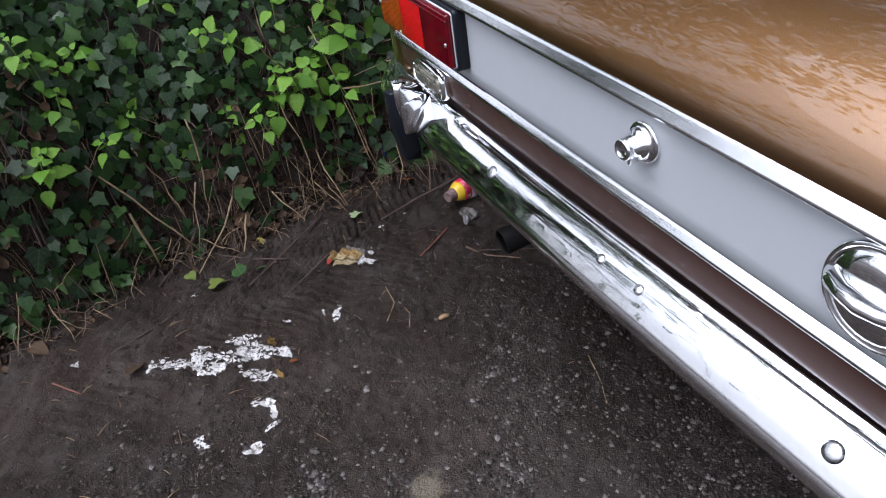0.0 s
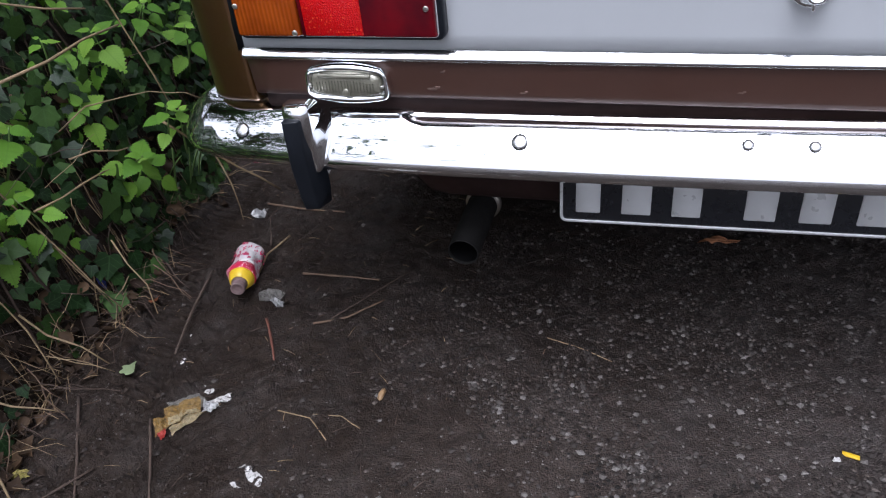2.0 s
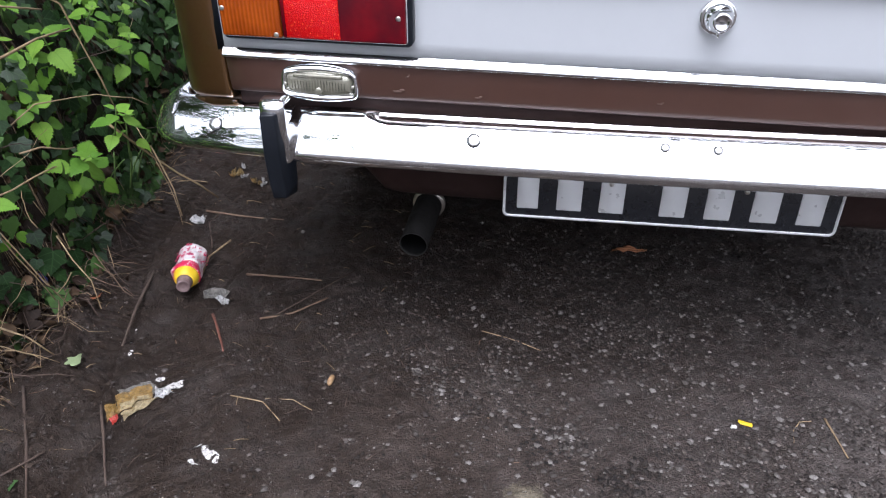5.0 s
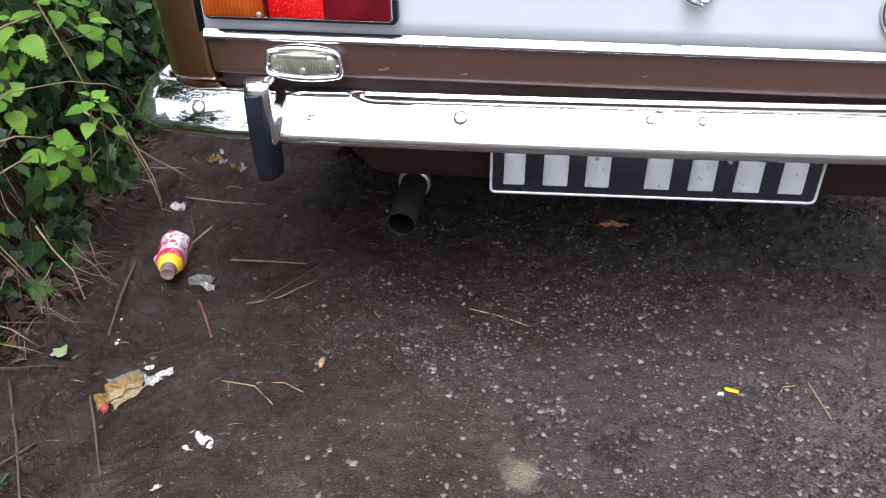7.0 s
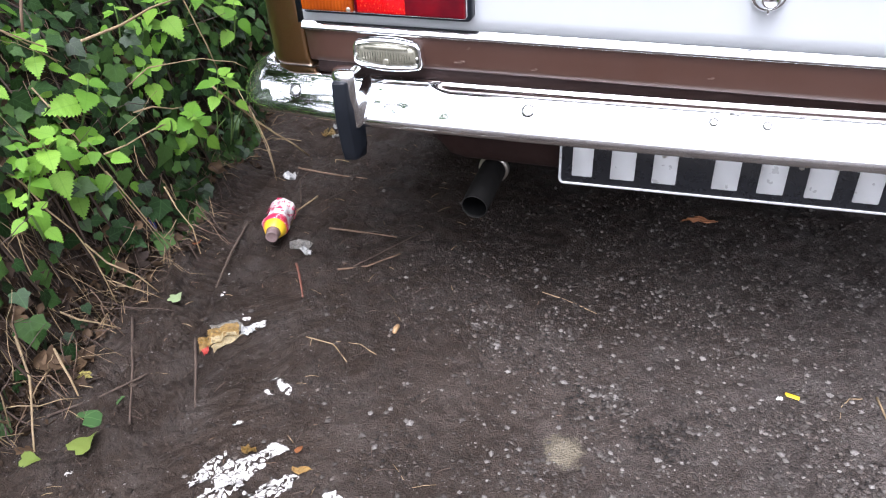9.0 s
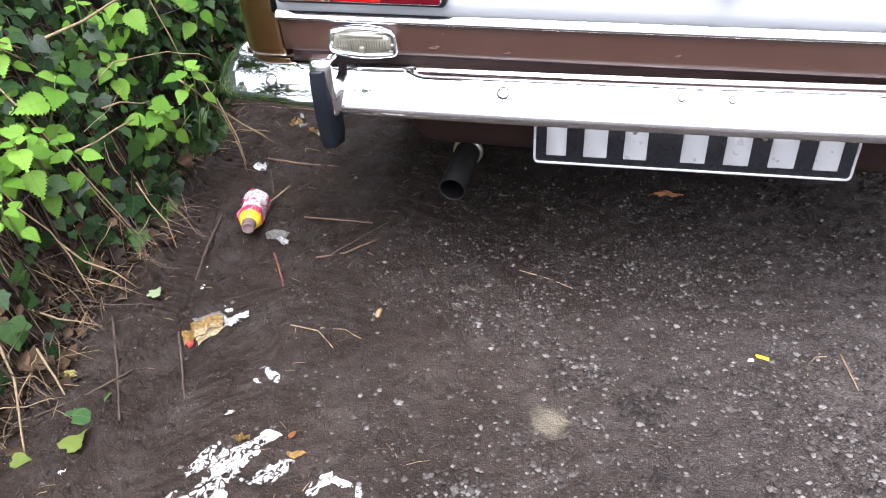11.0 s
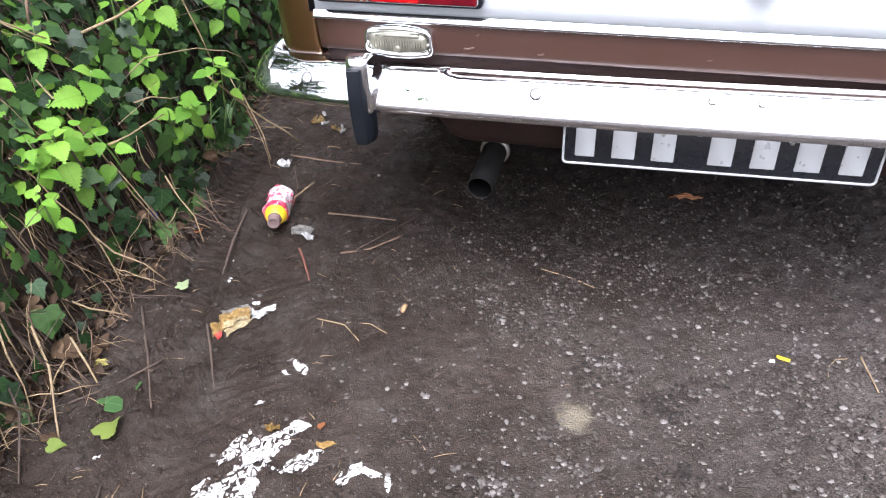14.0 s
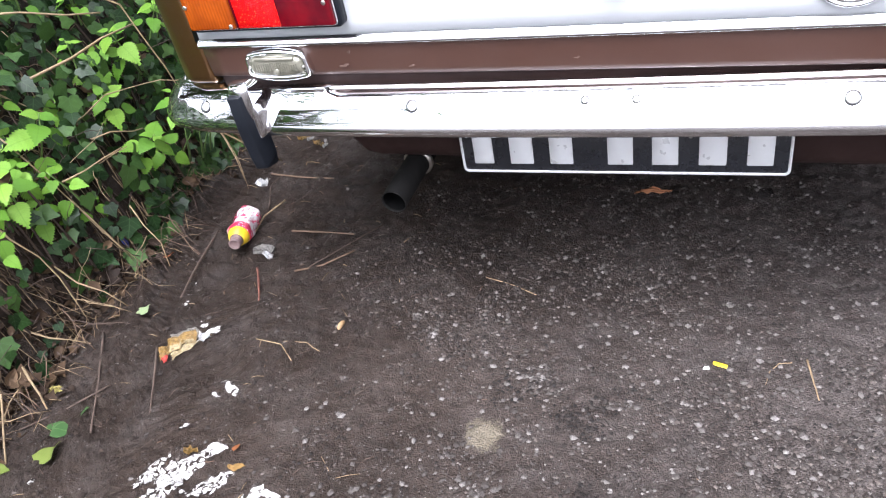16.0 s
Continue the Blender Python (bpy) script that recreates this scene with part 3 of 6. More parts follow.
def bumper():
    # plan: forward along the flank, round the corner, straight across, round and forward again
    path = [(-0.760, y, -1, 0) for y in lin(0.40, 0.034, 6)]
    path += [(-0.760, 0.0273, -math.cos(radians(d)), -math.sin(radians(d))) for d in lin(5, 80, 11)]
    path += [(u, bumper_y(u), -math.sin(1.8 * max(0.0, abs(u) - 0.655)) * (1 if u < 0 else -1), -1) for u in lin(-0.756, 0.756, 127)]
    path += [(-u, y, -nx, ny) for u, y, nx, ny in path[:17][::-1]]
    rows = []
    for k, ((o, z), (deep, high)) in enumerate(zip(BUMPER, BUMPER_END)):
        # the ledge stops short of the overriders, and the ends rise underneath round the corner
        row = []
        for u, y, nx, ny in path:
            turn_in = min(1.0, abs(nx)) if abs(u) > 0.65 else 0.0
            end = float(smoothstep(0.452, 0.470, abs(u)) if k < 12 else smoothstep(0.60, 0.655, abs(u)))
            q = o + (deep - o) * end
            row.append((X0 + u + nx * q, y + ny * q * (1 + 0.05 * abs(nx)), z + (high + 0.17 * turn_in * (0.5165 - high) - z) * end))
        rows.append(row)
    return grid(rows)


BUMP = body("bumper", bumper(), CHROME, "polished chrome bumper with small dents", thick=0.002)
for bx in (-0.446, -0.043, 0.230, 0.303, 0.575, 0.98):
    by = -0.0730 + bumper_y(bx - X0) - (0.003 if abs(bx - X0) > 0.66 else 0)
    if abs(bx - X0) < 0.05:
        geo = lathe([(0.0072, -0.004), (0.0072, 0.001), (0.0064, 0.0026), (0.0040, 0.0038), (0.001, 0.0042)], (bx, by + 0.0035, 0.4925), (0, -1, 1.1), 16)
    else:
        geo = lathe([(0.0098, -0.004), (0.0098, 0.0012), (0.0085, 0.0026), (0.0060, 0.0034), (0.002, 0.0037)], (bx, by, 0.4885), (0, -1, 0.75), 20)
        body("bolt_gasket", lathe([(0.0109, -0.004), (0.0109, 0.0004), (0.0106, 0.0008), (0.0090, 0.0008)], (bx, by, 0.4885), (0, -1, 0.75), 24), RUBBER, "dark washer", BUMP)
    body("bumper_bolt", geo, BOLT, "", BUMP)


# overriders: chrome body with a black rubber face
def overrider(x, s):
    top, rub, flange = [], [], []
    for z, back, front, w in ((0.5470, -0.082, -0.093, 0.0140), (0.5455, -0.074, -0.100, 0.0180), (0.541, -0.066, -0.104, 0.0190), (0.530, -0.052, -0.1055, 0.0200), (0.505, -0.046, -0.104, 0.0190), (0.480, -0.066, -0.100, 0.0175), (0.466, -0.075, -0.096, 0.0160)):
        top.append([(x - w, back, z), (x - w, front + 0.008, z), (x - w * 0.6, front, z), (x + w * 0.6, front, z), (x + w, front + 0.008, z), (x + w, back, z)])
    # left and right edge of the face, then the flank's edge, as offsets from the middle
    for z, back, front, a, b, c in ((0.531, -0.092, -0.107, 0.0125, 0.005, 0.012), (0.5285, -0.090, -0.1145, 0.0150, 0.0070, 0.0165), (0.460, -0.076, -0.1125, 0.0165, 0.0070, 0.0205), (0.410, -0.070, -0.1050, 0.0165, 0.0060, 0.0180), (0.3880, -0.070, -0.1005, 0.0155, 0.0050, 0.0150), (0.3850, -0.073, -0.0960, 0.0125, 0.0030, 0.0120)):
        rub.append([(x - s * a, back, z), (x - s * a, front + 0.002, z), (x - s * a * 0.85, front, z), (x + s * b, front + 0.003, z), (x + s * (b + 0.002), front + 0.006, z), (x + s * c, back, z)])
    # flare that runs from the flank on to the bumper's face
    for z, a, front, w in ((0.5185, 0.0185, 0.094, 0.021), (0.5050, 0.0185, 0.097, 0.029), (0.494, 0.0182, 0.0975, 0.030), (0.486, 0.0175, 0.0975, 0.029), (0.470, 0.0168, 0.0975, 0.026), (0.456, 0.0160, 0.0965, 0.022), (0.446, 0.0150, 0.0950, 0.018)):
        y = float(np.interp(-z, [-p[1] for p in BUMPER[3:21]], [p[0] for p in BUMPER[3:21]]))
        row = [(x + s * 0.004, -y + 0.012, z), (x + s * 0.006, -front, z)]
        row += [(x + s * (a + (w - a) * t ** 1.25), -front + (front - y - 0.001) * t, z) for t in lin(0, 1, 5)]
        row.append((x + s * w, -y + 0.012, z))
        if z > 0.515:
            # the top falls away to the front
            row = [(p[0], p[1], p[2] - 0.12 * max(0.0, -p[1] - 0.03)) for p in row]
        flange.append(row)
    o = body("overrider", capped(top), CHROME, "chrome overrider with a black rubber face", bevel=0.0022)
    body("rubber_face", capped(rub), RUBBER, "black rubber", o, bevel=0.0022)
    body("flange", capped(flange), CHROME, "", o, bevel=0.0015)


overrider(-0.336, 1)
overrider(2 * X0 + 0.336, -1)


# tail lamps
def tail_lamp(cx, flip):
    w, h, cz = 0.278, 0.097, 0.6725
    s = -1 if flip else 1

    def geo(a, b, z0, z1, steps, r):
        x0, x1 = cx + s * a, cx + s * b
        steps = [(inset, proud + 0.012 if proud > 0 else proud) for inset, proud in steps]
        return slab(abs(x1 - x0), z1 - z0, r, steps, (x0 + x1) / 2, (z0 + z1) / 2, tail_y)
    lamp = body("tail_lamp", geo(-w / 2, w / 2, cz - h / 2, cz + h / 2, ((0, -0.004), (0, 0.004), (0.0015, 0.006), (0.003, 0.006)), 0.009), RUBBER, "rectangular tail lamp with amber and red lenses in a black gasket")
    body("lamp_rim", geo(-w / 2 + 0.0035, w / 2 - 0.0065, cz - h / 2 + 0.0045, cz + h / 2 - 0.0045, ((0, 0.004), (0.0005, 0.0075), (0.001, 0.008)), 0.006), SILVER, "thin bright rim", lamp)
    lo, hi = cz - h / 2 + 0.006, cz + h / 2 - 0.006
    body("amber_lens", geo(-0.1345, -0.0465, lo, hi, ((0, 0.006), (0.0, 0.013), (0.002, 0.016), (0.004, 0.0165)), 0.004), AMBER, "ribbed amber lens", lamp)
    body("red_lens", geo(-0.0455, 0.1315, lo, hi, ((0, 0.006), (0.0, 0.013), (0.002, 0.016), (0.004, 0.0165)), 0.004), RED, "dark red lens", lamp)
    body("reflector", geo(-0.0385, 0.0385, lo + 0.003, hi - 0.010, ((0, 0.013), (0.0, 0.0172), (0.001, 0.0178)), 0.002), REFLECT, "bright red reflector", lamp)
    body("lens_ridge", geo(-0.0450, 0.1310, hi - 0.0105, hi - 0.0085, ((0, 0.013), (0.0, 0.0172), (0.0006, 0.0178)), 0.0008), RED, "", lamp)
    for sx, sz in ((-0.129, cz - 0.003), (-0.057, hi - 0.012), (-0.054, lo + 0.006), (0.1215, cz - 0.006)):
        x = cx + s * sx
        body("screw", lathe([(0.0036, 0), (0.0036, 0.0022), (0.0026, 0.003), (0.0008, 0.0026)], (x, tail_y(x, sz) - 0.0275, sz), (0, -1, 0), 12), BARE, "", lamp)


tail_lamp(-0.270, False)
tail_lamp(2 * X0 + 0.270, True)


# reversing lamps
def barrel(w, h, bulge, r, steps, cx, cz, y_of):
    """Like slab, with bowed long sides and leaning ends."""
    rows = []
    for inset, proud in steps:
        row = []
        ring = rounded(w - 2 * inset, h - 2 * inset, max(0.0008, r - inset), 7)
        fine = []
        for (xa, za), (xb, zb) in zip(ring, ring[1:] + ring[:1]):
            steps_ = 12 if abs(xb - xa) > 0.02 else 1
            fine += [(xa + (xb - xa) * i / steps_, za + (zb - za) * i / steps_) for i in range(steps_)]
        for x, z in fine:
            k = 1 - (2 * x / w) ** 2
            z2 = z * (1 + bulge * k)
            row.append((cx + x * (1 - 0.05 * z / h), y_of(cx + x, cz) - proud, cz + z2))
        rows.append(row)
    return capped(rows)


def reversing_lamp(cx):
    cz, w, h = 0.5625, 0.118, 0.041
    yo = lambda x, z: tail_y(x, 0.58) + 0.003
    lamp = body("reversing_lamp", barrel(w, h, 0.40, 0.011, ((0, -0.010), (0, 0.010), (0.0012, 0.0155), (0.0035, 0.0185), (0.0065, 0.0185), (0.0085, 0.0150), (0.009, 0.0100)), cx, cz, yo), CHROME, "reversing lamp with ribbed clear lens in a chrome bezel")
    lens = body("lens", barrel(w - 0.019, h - 0.015, 0.50, 0.007, ((0, 0.008), (0.0, 0.0150), (0.003, 0.0190), (0.008, 0.0205)), cx, cz, yo), CLEAR, "ribbed clear lens", lamp)
    for k in range(19):
        x = cx + (k - 9) * 0.0044
        hh = 0.018 - 0.006 * abs(k - 9) / 9
        body("rib", slab(0.0016, hh, 0.0006, ((0, 0.0165), (0, 0.0208), (0.0004, 0.0216)), x, cz - 0.002, yo), CLEAR, "", lens)
    body("visor", slab(0.074, 0.006, 0.0025, ((0, 0.0165), (0, 0.0212), (0.001, 0.0225)), cx, cz + 0.0125, yo), CLEAR, "", lens)
    body("boss", lathe([(0.006, 0.0), (0.0055, 0.0015), (0.002, 0.002)], (cx, yo(cx, cz) - 0.020, cz - 0.010), (0, -1, 0), 20), CLEAR, "", lens)
    for sx in (-0.0505, 0.0505):
        body("screw", lathe([(0.0022, 0), (0.0022, 0.002), (0.0010, 0.0026)], (cx + sx, yo(cx + sx, cz) - 0.0175, cz - 0.002), (0, -1, 0), 10), BARE, "", lamp)


reversing_lamp(-0.274)
reversing_lamp(2 * X0 + 0.274)

# dried splashes on the paint and a grey scuff on the panel
SPLASH = plain("dried_splash", (0.098, 0.056, 0.042), 0.8, 0, 0.5, 160)
SCUFF = plain("grey_scuff", (0.20, 0.21, 0.22), 0.6, 0.1, 0.3, 120)
for sx, sz, sw, sh, m, what in ((-0.160, 0.549, 0.020, 0.005, SPLASH, "splash"), (-0.144, 0.572, 0.007, 0.004, SPLASH, "splash"), (-0.041, 0.5445, 0.012, 0.0035, SPLASH, "splash"), (0.217, 0.548, 0.010, 0.003, SPLASH, "splash"), (0.157, 0.640, 0.005, 0.014, SCUFF, "scuff")):
    lie = 0.0040 if m is SPLASH else -0.0006
    for q in range(1, 3):
        body(what, slab(sw * (0.9 - 0.25 * q), sh * (0.5 + 0.1 * q), sh * (0.24 + 0.048 * q), ((0, lie - 0.004), (0, lie - 0.0036), (sh * 0.1, lie - 0.0033)), sx + (q - 1) * sw * 0.35, sz + 0.0165 * (sx + 0.42) + (q - 1) * sh * 0.5, lambda x, z: tail_y(x, min(z, 0.74))), m, "pale dried splash" if m is SPLASH else "grey scuff mark")

# boot lock and filler cap
ly = tail_y(0.273, 0.683) + 0.001
lock = body("boot_lock", lathe([(0.024, 0.0), (0.024, 0.004), (0.021, 0.006), (0.020, 0.0055), (0.0175, 0.010), (0.0165, 0.0135), (0.0125, 0.015), (0.0125, 0.030), (0.0115, 0.033), (0.0085, 0.0335), (0.008, 0.032), (0.002, 0.032)], (0.273, ly, 0.683), (0, -1, 0), 32), CHROME, "round chrome boot lock with a push button")
body("key_slot", slab(0.006, 0.0016, 0.0005, ((0, 0.031), (0, 0.0332)), 0.273, 0.683, lambda x, z: ly), DARK, "", lock)
body("drain_tab", slab(0.004, 0.012, 0.0015, ((0, 0.010), (0, 0.022), (0.001, 0.023)), 0.273, 0.667, lambda x, z: ly), CHROME, "", lock)
fy = tail_y(0.560, 0.668) + 0.001
cap = body("filler_cap", lathe([(0.052, 0.0), (0.052, 0.004), (0.050, 0.007), (0.047, 0.0075), (0.046, 0.004), (0.043, 0.008), (0.037, 0.012), (0.030, 0.0145), (0.012, 0.0155), (0.002, 0.0157)], (0.560, fy, 0.668), (0, -1, 0), 40), CHROME, "round chrome fuel filler cap with a grip bar")
grip = []
for x, w, p in ((-0.045, 0.005, 0.010), (-0.036, 0.011, 0.022), (-0.018, 0.0085, 0.030), (0.0, 0.010, 0.033), (0.018, 0.0085, 0.030), (0.036, 0.011, 0.022), (0.045, 0.005, 0.010)):
    grip.append([(0.560 + x, fy - 0.006, 0.674 - w), (0.560 + x, fy - p, 0.674 - w * 0.7), (0.560 + x, fy - p - 0.003, 0.674), (0.560 + x, fy - p, 0.674 + w * 0.7), (0.560 + x, fy - 0.006, 0.674 + w)])
body("grip_bar", capped(grip), CHROME, "", cap, bevel=0.001)

# number plate: black with plain silver bars where the characters stand
flat = lambda x, z: 0.0
plate = body("number_plate", slab(0.52, 0.114, 0.010, ((0, -0.004), (0, 0.0015), (0.0008, 0.002)), 0.26, 0.386, flat), PLATE, "black number plate with plain silver bars")
rim_rows = []
for inset, proud in ((0.0, 0.0018), (0.0004, 0.0034), (0.0042, 0.0034), (0.0046, 0.0018)):
    rim_rows.append([(0.26 + x, -proud, 0.386 + z) for x, z in rounded(0.520 - 2 * inset, 0.114 - 2 * inset, 0.010 - inset)])
body("plate_border", grid(rim_rows, True), SILVER, "thin silver border", plate)
for x0, x1 in ((0.018, 0.062), (0.081, 0.132), (0.149, 0.198), (0.243, 0.294), (0.312, 0.363), (0.382, 0.434), (0.452, 0.500)):
    m = (x0 + x1) / 2
    body("bar", slab((x1 - x0) * 0.78, 0.079, 0.002, ((0, 0.001), (0, 0.003), (0.0006, 0.0036)), m, 0.386, flat), SILVER, "plain silver bar", plate)
for sx in (0.17, 0.375):
    body("screw", lathe([(0.0042, 0), (0.0042, 0.003), (0.003, 0.0045), (0.001, 0.0045)], (sx, -0.002, 0.399), (0, -1, 0), 12), BARE, "", plate)
body("plate_bracket", block(0.05, 0.47, 0.003, 0.02, 0.35, 0.44), DARK, "", plate)

# exhaust
P0, P1 = Vector((-0.138, 0.20, 0.285)), Vector((-0.150, -0.005, 0.262))
ax = (P1 - P0).normalized()
def ringed(profile, sides=28):
    """Turned tube with no end caps."""
    v, f = lathe(profile, P0, ax, sides)
    return v, f[:-2]


LP = (P1 - P0).length
exhaust = body("exhaust_pipe", ringed([(0.025, -0.25), (0.025, LP - 0.0006), (0.0246, LP), (0.0232, LP), (0.0228, LP - 0.0006), (0.0228, LP - 0.006)]), STEEL, "sooty steel exhaust tailpipe")
body("bore", ringed([(0.0229, LP - 0.004), (0.0226, LP - 0.005), (0.0222, LP - 0.12), (0.001, LP - 0.125)]), SOOT, "soot black bore", exhaust)
body("clamp_ring", lathe([(0.0255, 0.07), (0.030, 0.071), (0.0305, 0.076), (0.030, 0.081), (0.0255, 0.082)], P0, ax, 28), BARE, "bright ring", exhaust)
body("silencer", tube([(-0.13, 0.36, 0.29), (-0.12, 0.40, 0.29), (-0.11, 0.75, 0.29), (-0.11, 0.79, 0.29)], [0.04, 0.075, 0.075, 0.04], 16, 0.6), STEEL, "", exhaust)


# ---- plants on the bank ----
IVY = leaf_material("ivy_leaf", (0.0055, 0.0140, 0.0042), (0.0145, 0.037, 0.0098), (0.053, 0.106, 0.024), (0.055, 0.105, 0.040), 0.40, 0.15, 0.6)
NETTLE = leaf_material("nettle_leaf", (0.062, 0.150, 0.014), (0.105, 0.220, 0.022), (0.165, 0.295, 0.038), (0.05, 0.12, 0.012), 0.55, 0.28, 1.6, 0.3)
DEADLEAF = leaf_material("dead_leaf", (0.011, 0.0065, 0.004), (0.028, 0.0165, 0.0092), (0.105, 0.066, 0.036), (0.05, 0.03, 0.02), 0.75, 0.1)
TREELEAF = leaf_material("tree_leaf", (0.020, 0.045, 0.014), (0.035, 0.075, 0.020), (0.06, 0.11, 0.03), (0.06, 0.1, 0.03), 0.5, 0.3)
FIBRE = plain("rotten_fibre", (0.020, 0.0125, 0.0085), 0.85, 0, 0.5, 80)
FRESH = plain("fresh_stem", (0.10, 0.17, 0.04), 0.6, 0, 0.3, 60)
STRAW = plain("dry_stem", (0.225, 0.160, 0.085), 0.7, 0, 0.5, 70, 0.0006)
BARK = plain("twig_bark", (0.055, 0.035, 0.024), 0.8, 0, 0.45, 60, 0.0012)
OLDSTICK = plain("weathered_stick", (0.115, 0.071, 0.043), 0.75, 0, 0.4, 70, 0.0008)
REDTWIG = plain("red_brown_twig", (0.13, 0.045, 0.028), 0.65, 0, 0.4, 70, 0.0008)
rng = np.random.RandomState(7)


def leaf_shape(half, mids, fold=0.18, droop=0.25):
    """A leaf from the right half of its outline: base at the origin, tip at (0, 1)."""
    pts = [(0, m) for m in mids] + list(half) + [(-x, y) for x, y in half]
    n, h = len(mids), len(half)

    def z(x, y):
        return fold * abs(x) - droop * y * y - 0.35 * x * x
    verts = [(x, y, z(x, y)) for x, y in pts]
    return np.array(verts), n, h


def ivy_leaf():
    half = [(0.15, -0.11), (0.42, -0.07), (0.43, 0.15), (0.56, 0.34), (0.33, 0.50)]
    v, n, h = leaf_shape(half, (0, 0.26, 0.56, 1.0), 0.22, 0.22)
    f = []
    for s in (0, 1):
        r = [n + s * h + k for k in range(h)]
        t = [(0, r[0], r[1]), (0, r[1], r[2]), (0, r[2], 1), (1, r[2], r[3]), (1, r[3], r[4]), (1, r[4], 2), (2, r[4], 3)]
        f += t if s == 0 else [q[::-1] for q in t]
    return v, f, v[:, :2].copy()


def simple_leaf():
    half = [(0.2, 0.12), (0.33, 0.38), (0.24, 0.70)]
    v, n, h = leaf_shape(half, (0, 0.5, 1.0), 0.3, 0.3)
    f = []
    for s in (0, 1):
        r = [n + s * h + k for k in range(h)]
        t = [(0, r[0], 1), (r[0], r[1], 1), (r[1], r[2], 1), (1, r[2], 2)]
        f += t if s == 0 else [q[::-1] for q in t]
    return v, f, v[:, :2].copy()


def nettle_leaf():
    """Heart-shaped leaf with a toothed edge."""
    rows = 21
    mids = [k / (rows - 1) for k in range(rows)]
    half = []
    for k, y in enumerate(mids):
        w = 0.41 * math.sin(math.pi * min(1, (y + 0.06) / 1.06) ** 0.62) if y < 1 else 0.0
        tooth = 0.046 if k % 2 else -0.034
        half.append((max(0.0, w + tooth * (0 if k in (0, rows - 1) else 1)), y + (0.018 if k % 2 else -0.012) - 0.07 * (1 - y) * w))
    half[0] = (0.10, -0.05)
    v, n, h = leaf_shape(half[:-1], mids, 0.22, 0.30)
    # puckered between the veins
    v[:, 2] += 0.006 * np.sin(v[:, 1] * 30) * (np.abs(v[:, 0]) > 0.1)
    f = []
    for s in (0, 1):
        r = [n + s * h + k for k in range(h)]
        for k in range(h - 1):
            q = (k, r[k], r[k + 1], k + 1)
            f.append(q if s == 0 else q[::-1])
        q = (h - 1, r[h - 1], n - 1)
        f.append(q if s == 0 else q[::-1])
    return v, f, v[:, :2].copy()


def basis(normal, tip):
    n = np.asarray(normal, float)
    n = n / np.linalg.norm(n)
    t = np.asarray(tip, float)
    t = t - n * (t @ n)
    t = t / (np.linalg.norm(t) + 1e-9)
    return np.stack([np.cross(t, n), t, n], 1)


def mass(name, shape, placed, material, parent=None, label=""):
    """Many leaves joined into one mesh. placed: (place, basis, size)."""
    v, f, uv = shape
    V = np.concatenate([(v * s) @ b.T + p for p, b, s in placed])
    nv = len(v)
    loops = np.concatenate([np.array(q) for q in f])
    sizes = np.array([len(q) for q in f])
    L = (loops[None, :] + nv * np.arange(len(placed))[:, None]).ravel()
    S = np.tile(sizes, len(placed))
    me = bpy.data.meshes.new(name)
    me.vertices.add(len(V))
    me.vertices.foreach_set("co", V.astype(np.float32).ravel())
    me.loops.add(len(L))
    me.loops.foreach_set("vertex_index", L.astype(np.int32))
    me.polygons.add(len(S))
    me.polygons.foreach_set("loop_start", np.concatenate([[0], np.cumsum(S)[:-1]]).astype(np.int32))
    me.polygons.foreach_set("use_smooth", np.ones(len(S), dtype=bool))
    lay = me.uv_layers.new(name="leaf")
    lay.data.foreach_set("uv", np.tile(uv, (len(placed), 1))[L].astype(np.float32).ravel())
    me.update(calc_edges=True)
    me.materials.append(material)
    ob = new(name, me)
    if parent:
        ob.parent = parent
    if label:
        ob["label"] = label
    return ob


def leaf_mesh(name, shape, material):
    v, f, uv = shape
    ob = make(name, v, f, material, uvs=uv)
    me = ob.data
    bpy.data.objects.remove(ob)
    return me


def pose_of(p, b, s):
    m = Matrix([[b[r][c] * s for c in range(3)] + [p[r]] for r in range(3)] + [[0, 0, 0, 1]])
    return m


def bank_point(y, d):
    x = float(foot(y)) - d
    z = gz(x, y)
    e = 0.03
    nx = -(gz(x + e, y) - gz(x - e, y)) / (2 * e)
    ny = -(gz(x, y + e) - gz(x, y - e)) / (2 * e)
    n = np.array([nx, ny, 1.0])
    return np.array([x, y, z]), n / np.linalg.norm(n)


def random_leaf(y, d, off, size):
    p, n = bank_point(y, d)
    out = n + np.array([0.35, -0.15, 0.25]) + rng.normal(0, 0.52, 3)
    tip = np.array([0.55, 0, -1.0]) + rng.normal(0, 0.75, 3)
    q = p + n * off + np.array([0.0, 0.0, off * 0.4])
    return q, basis(out, tip), size


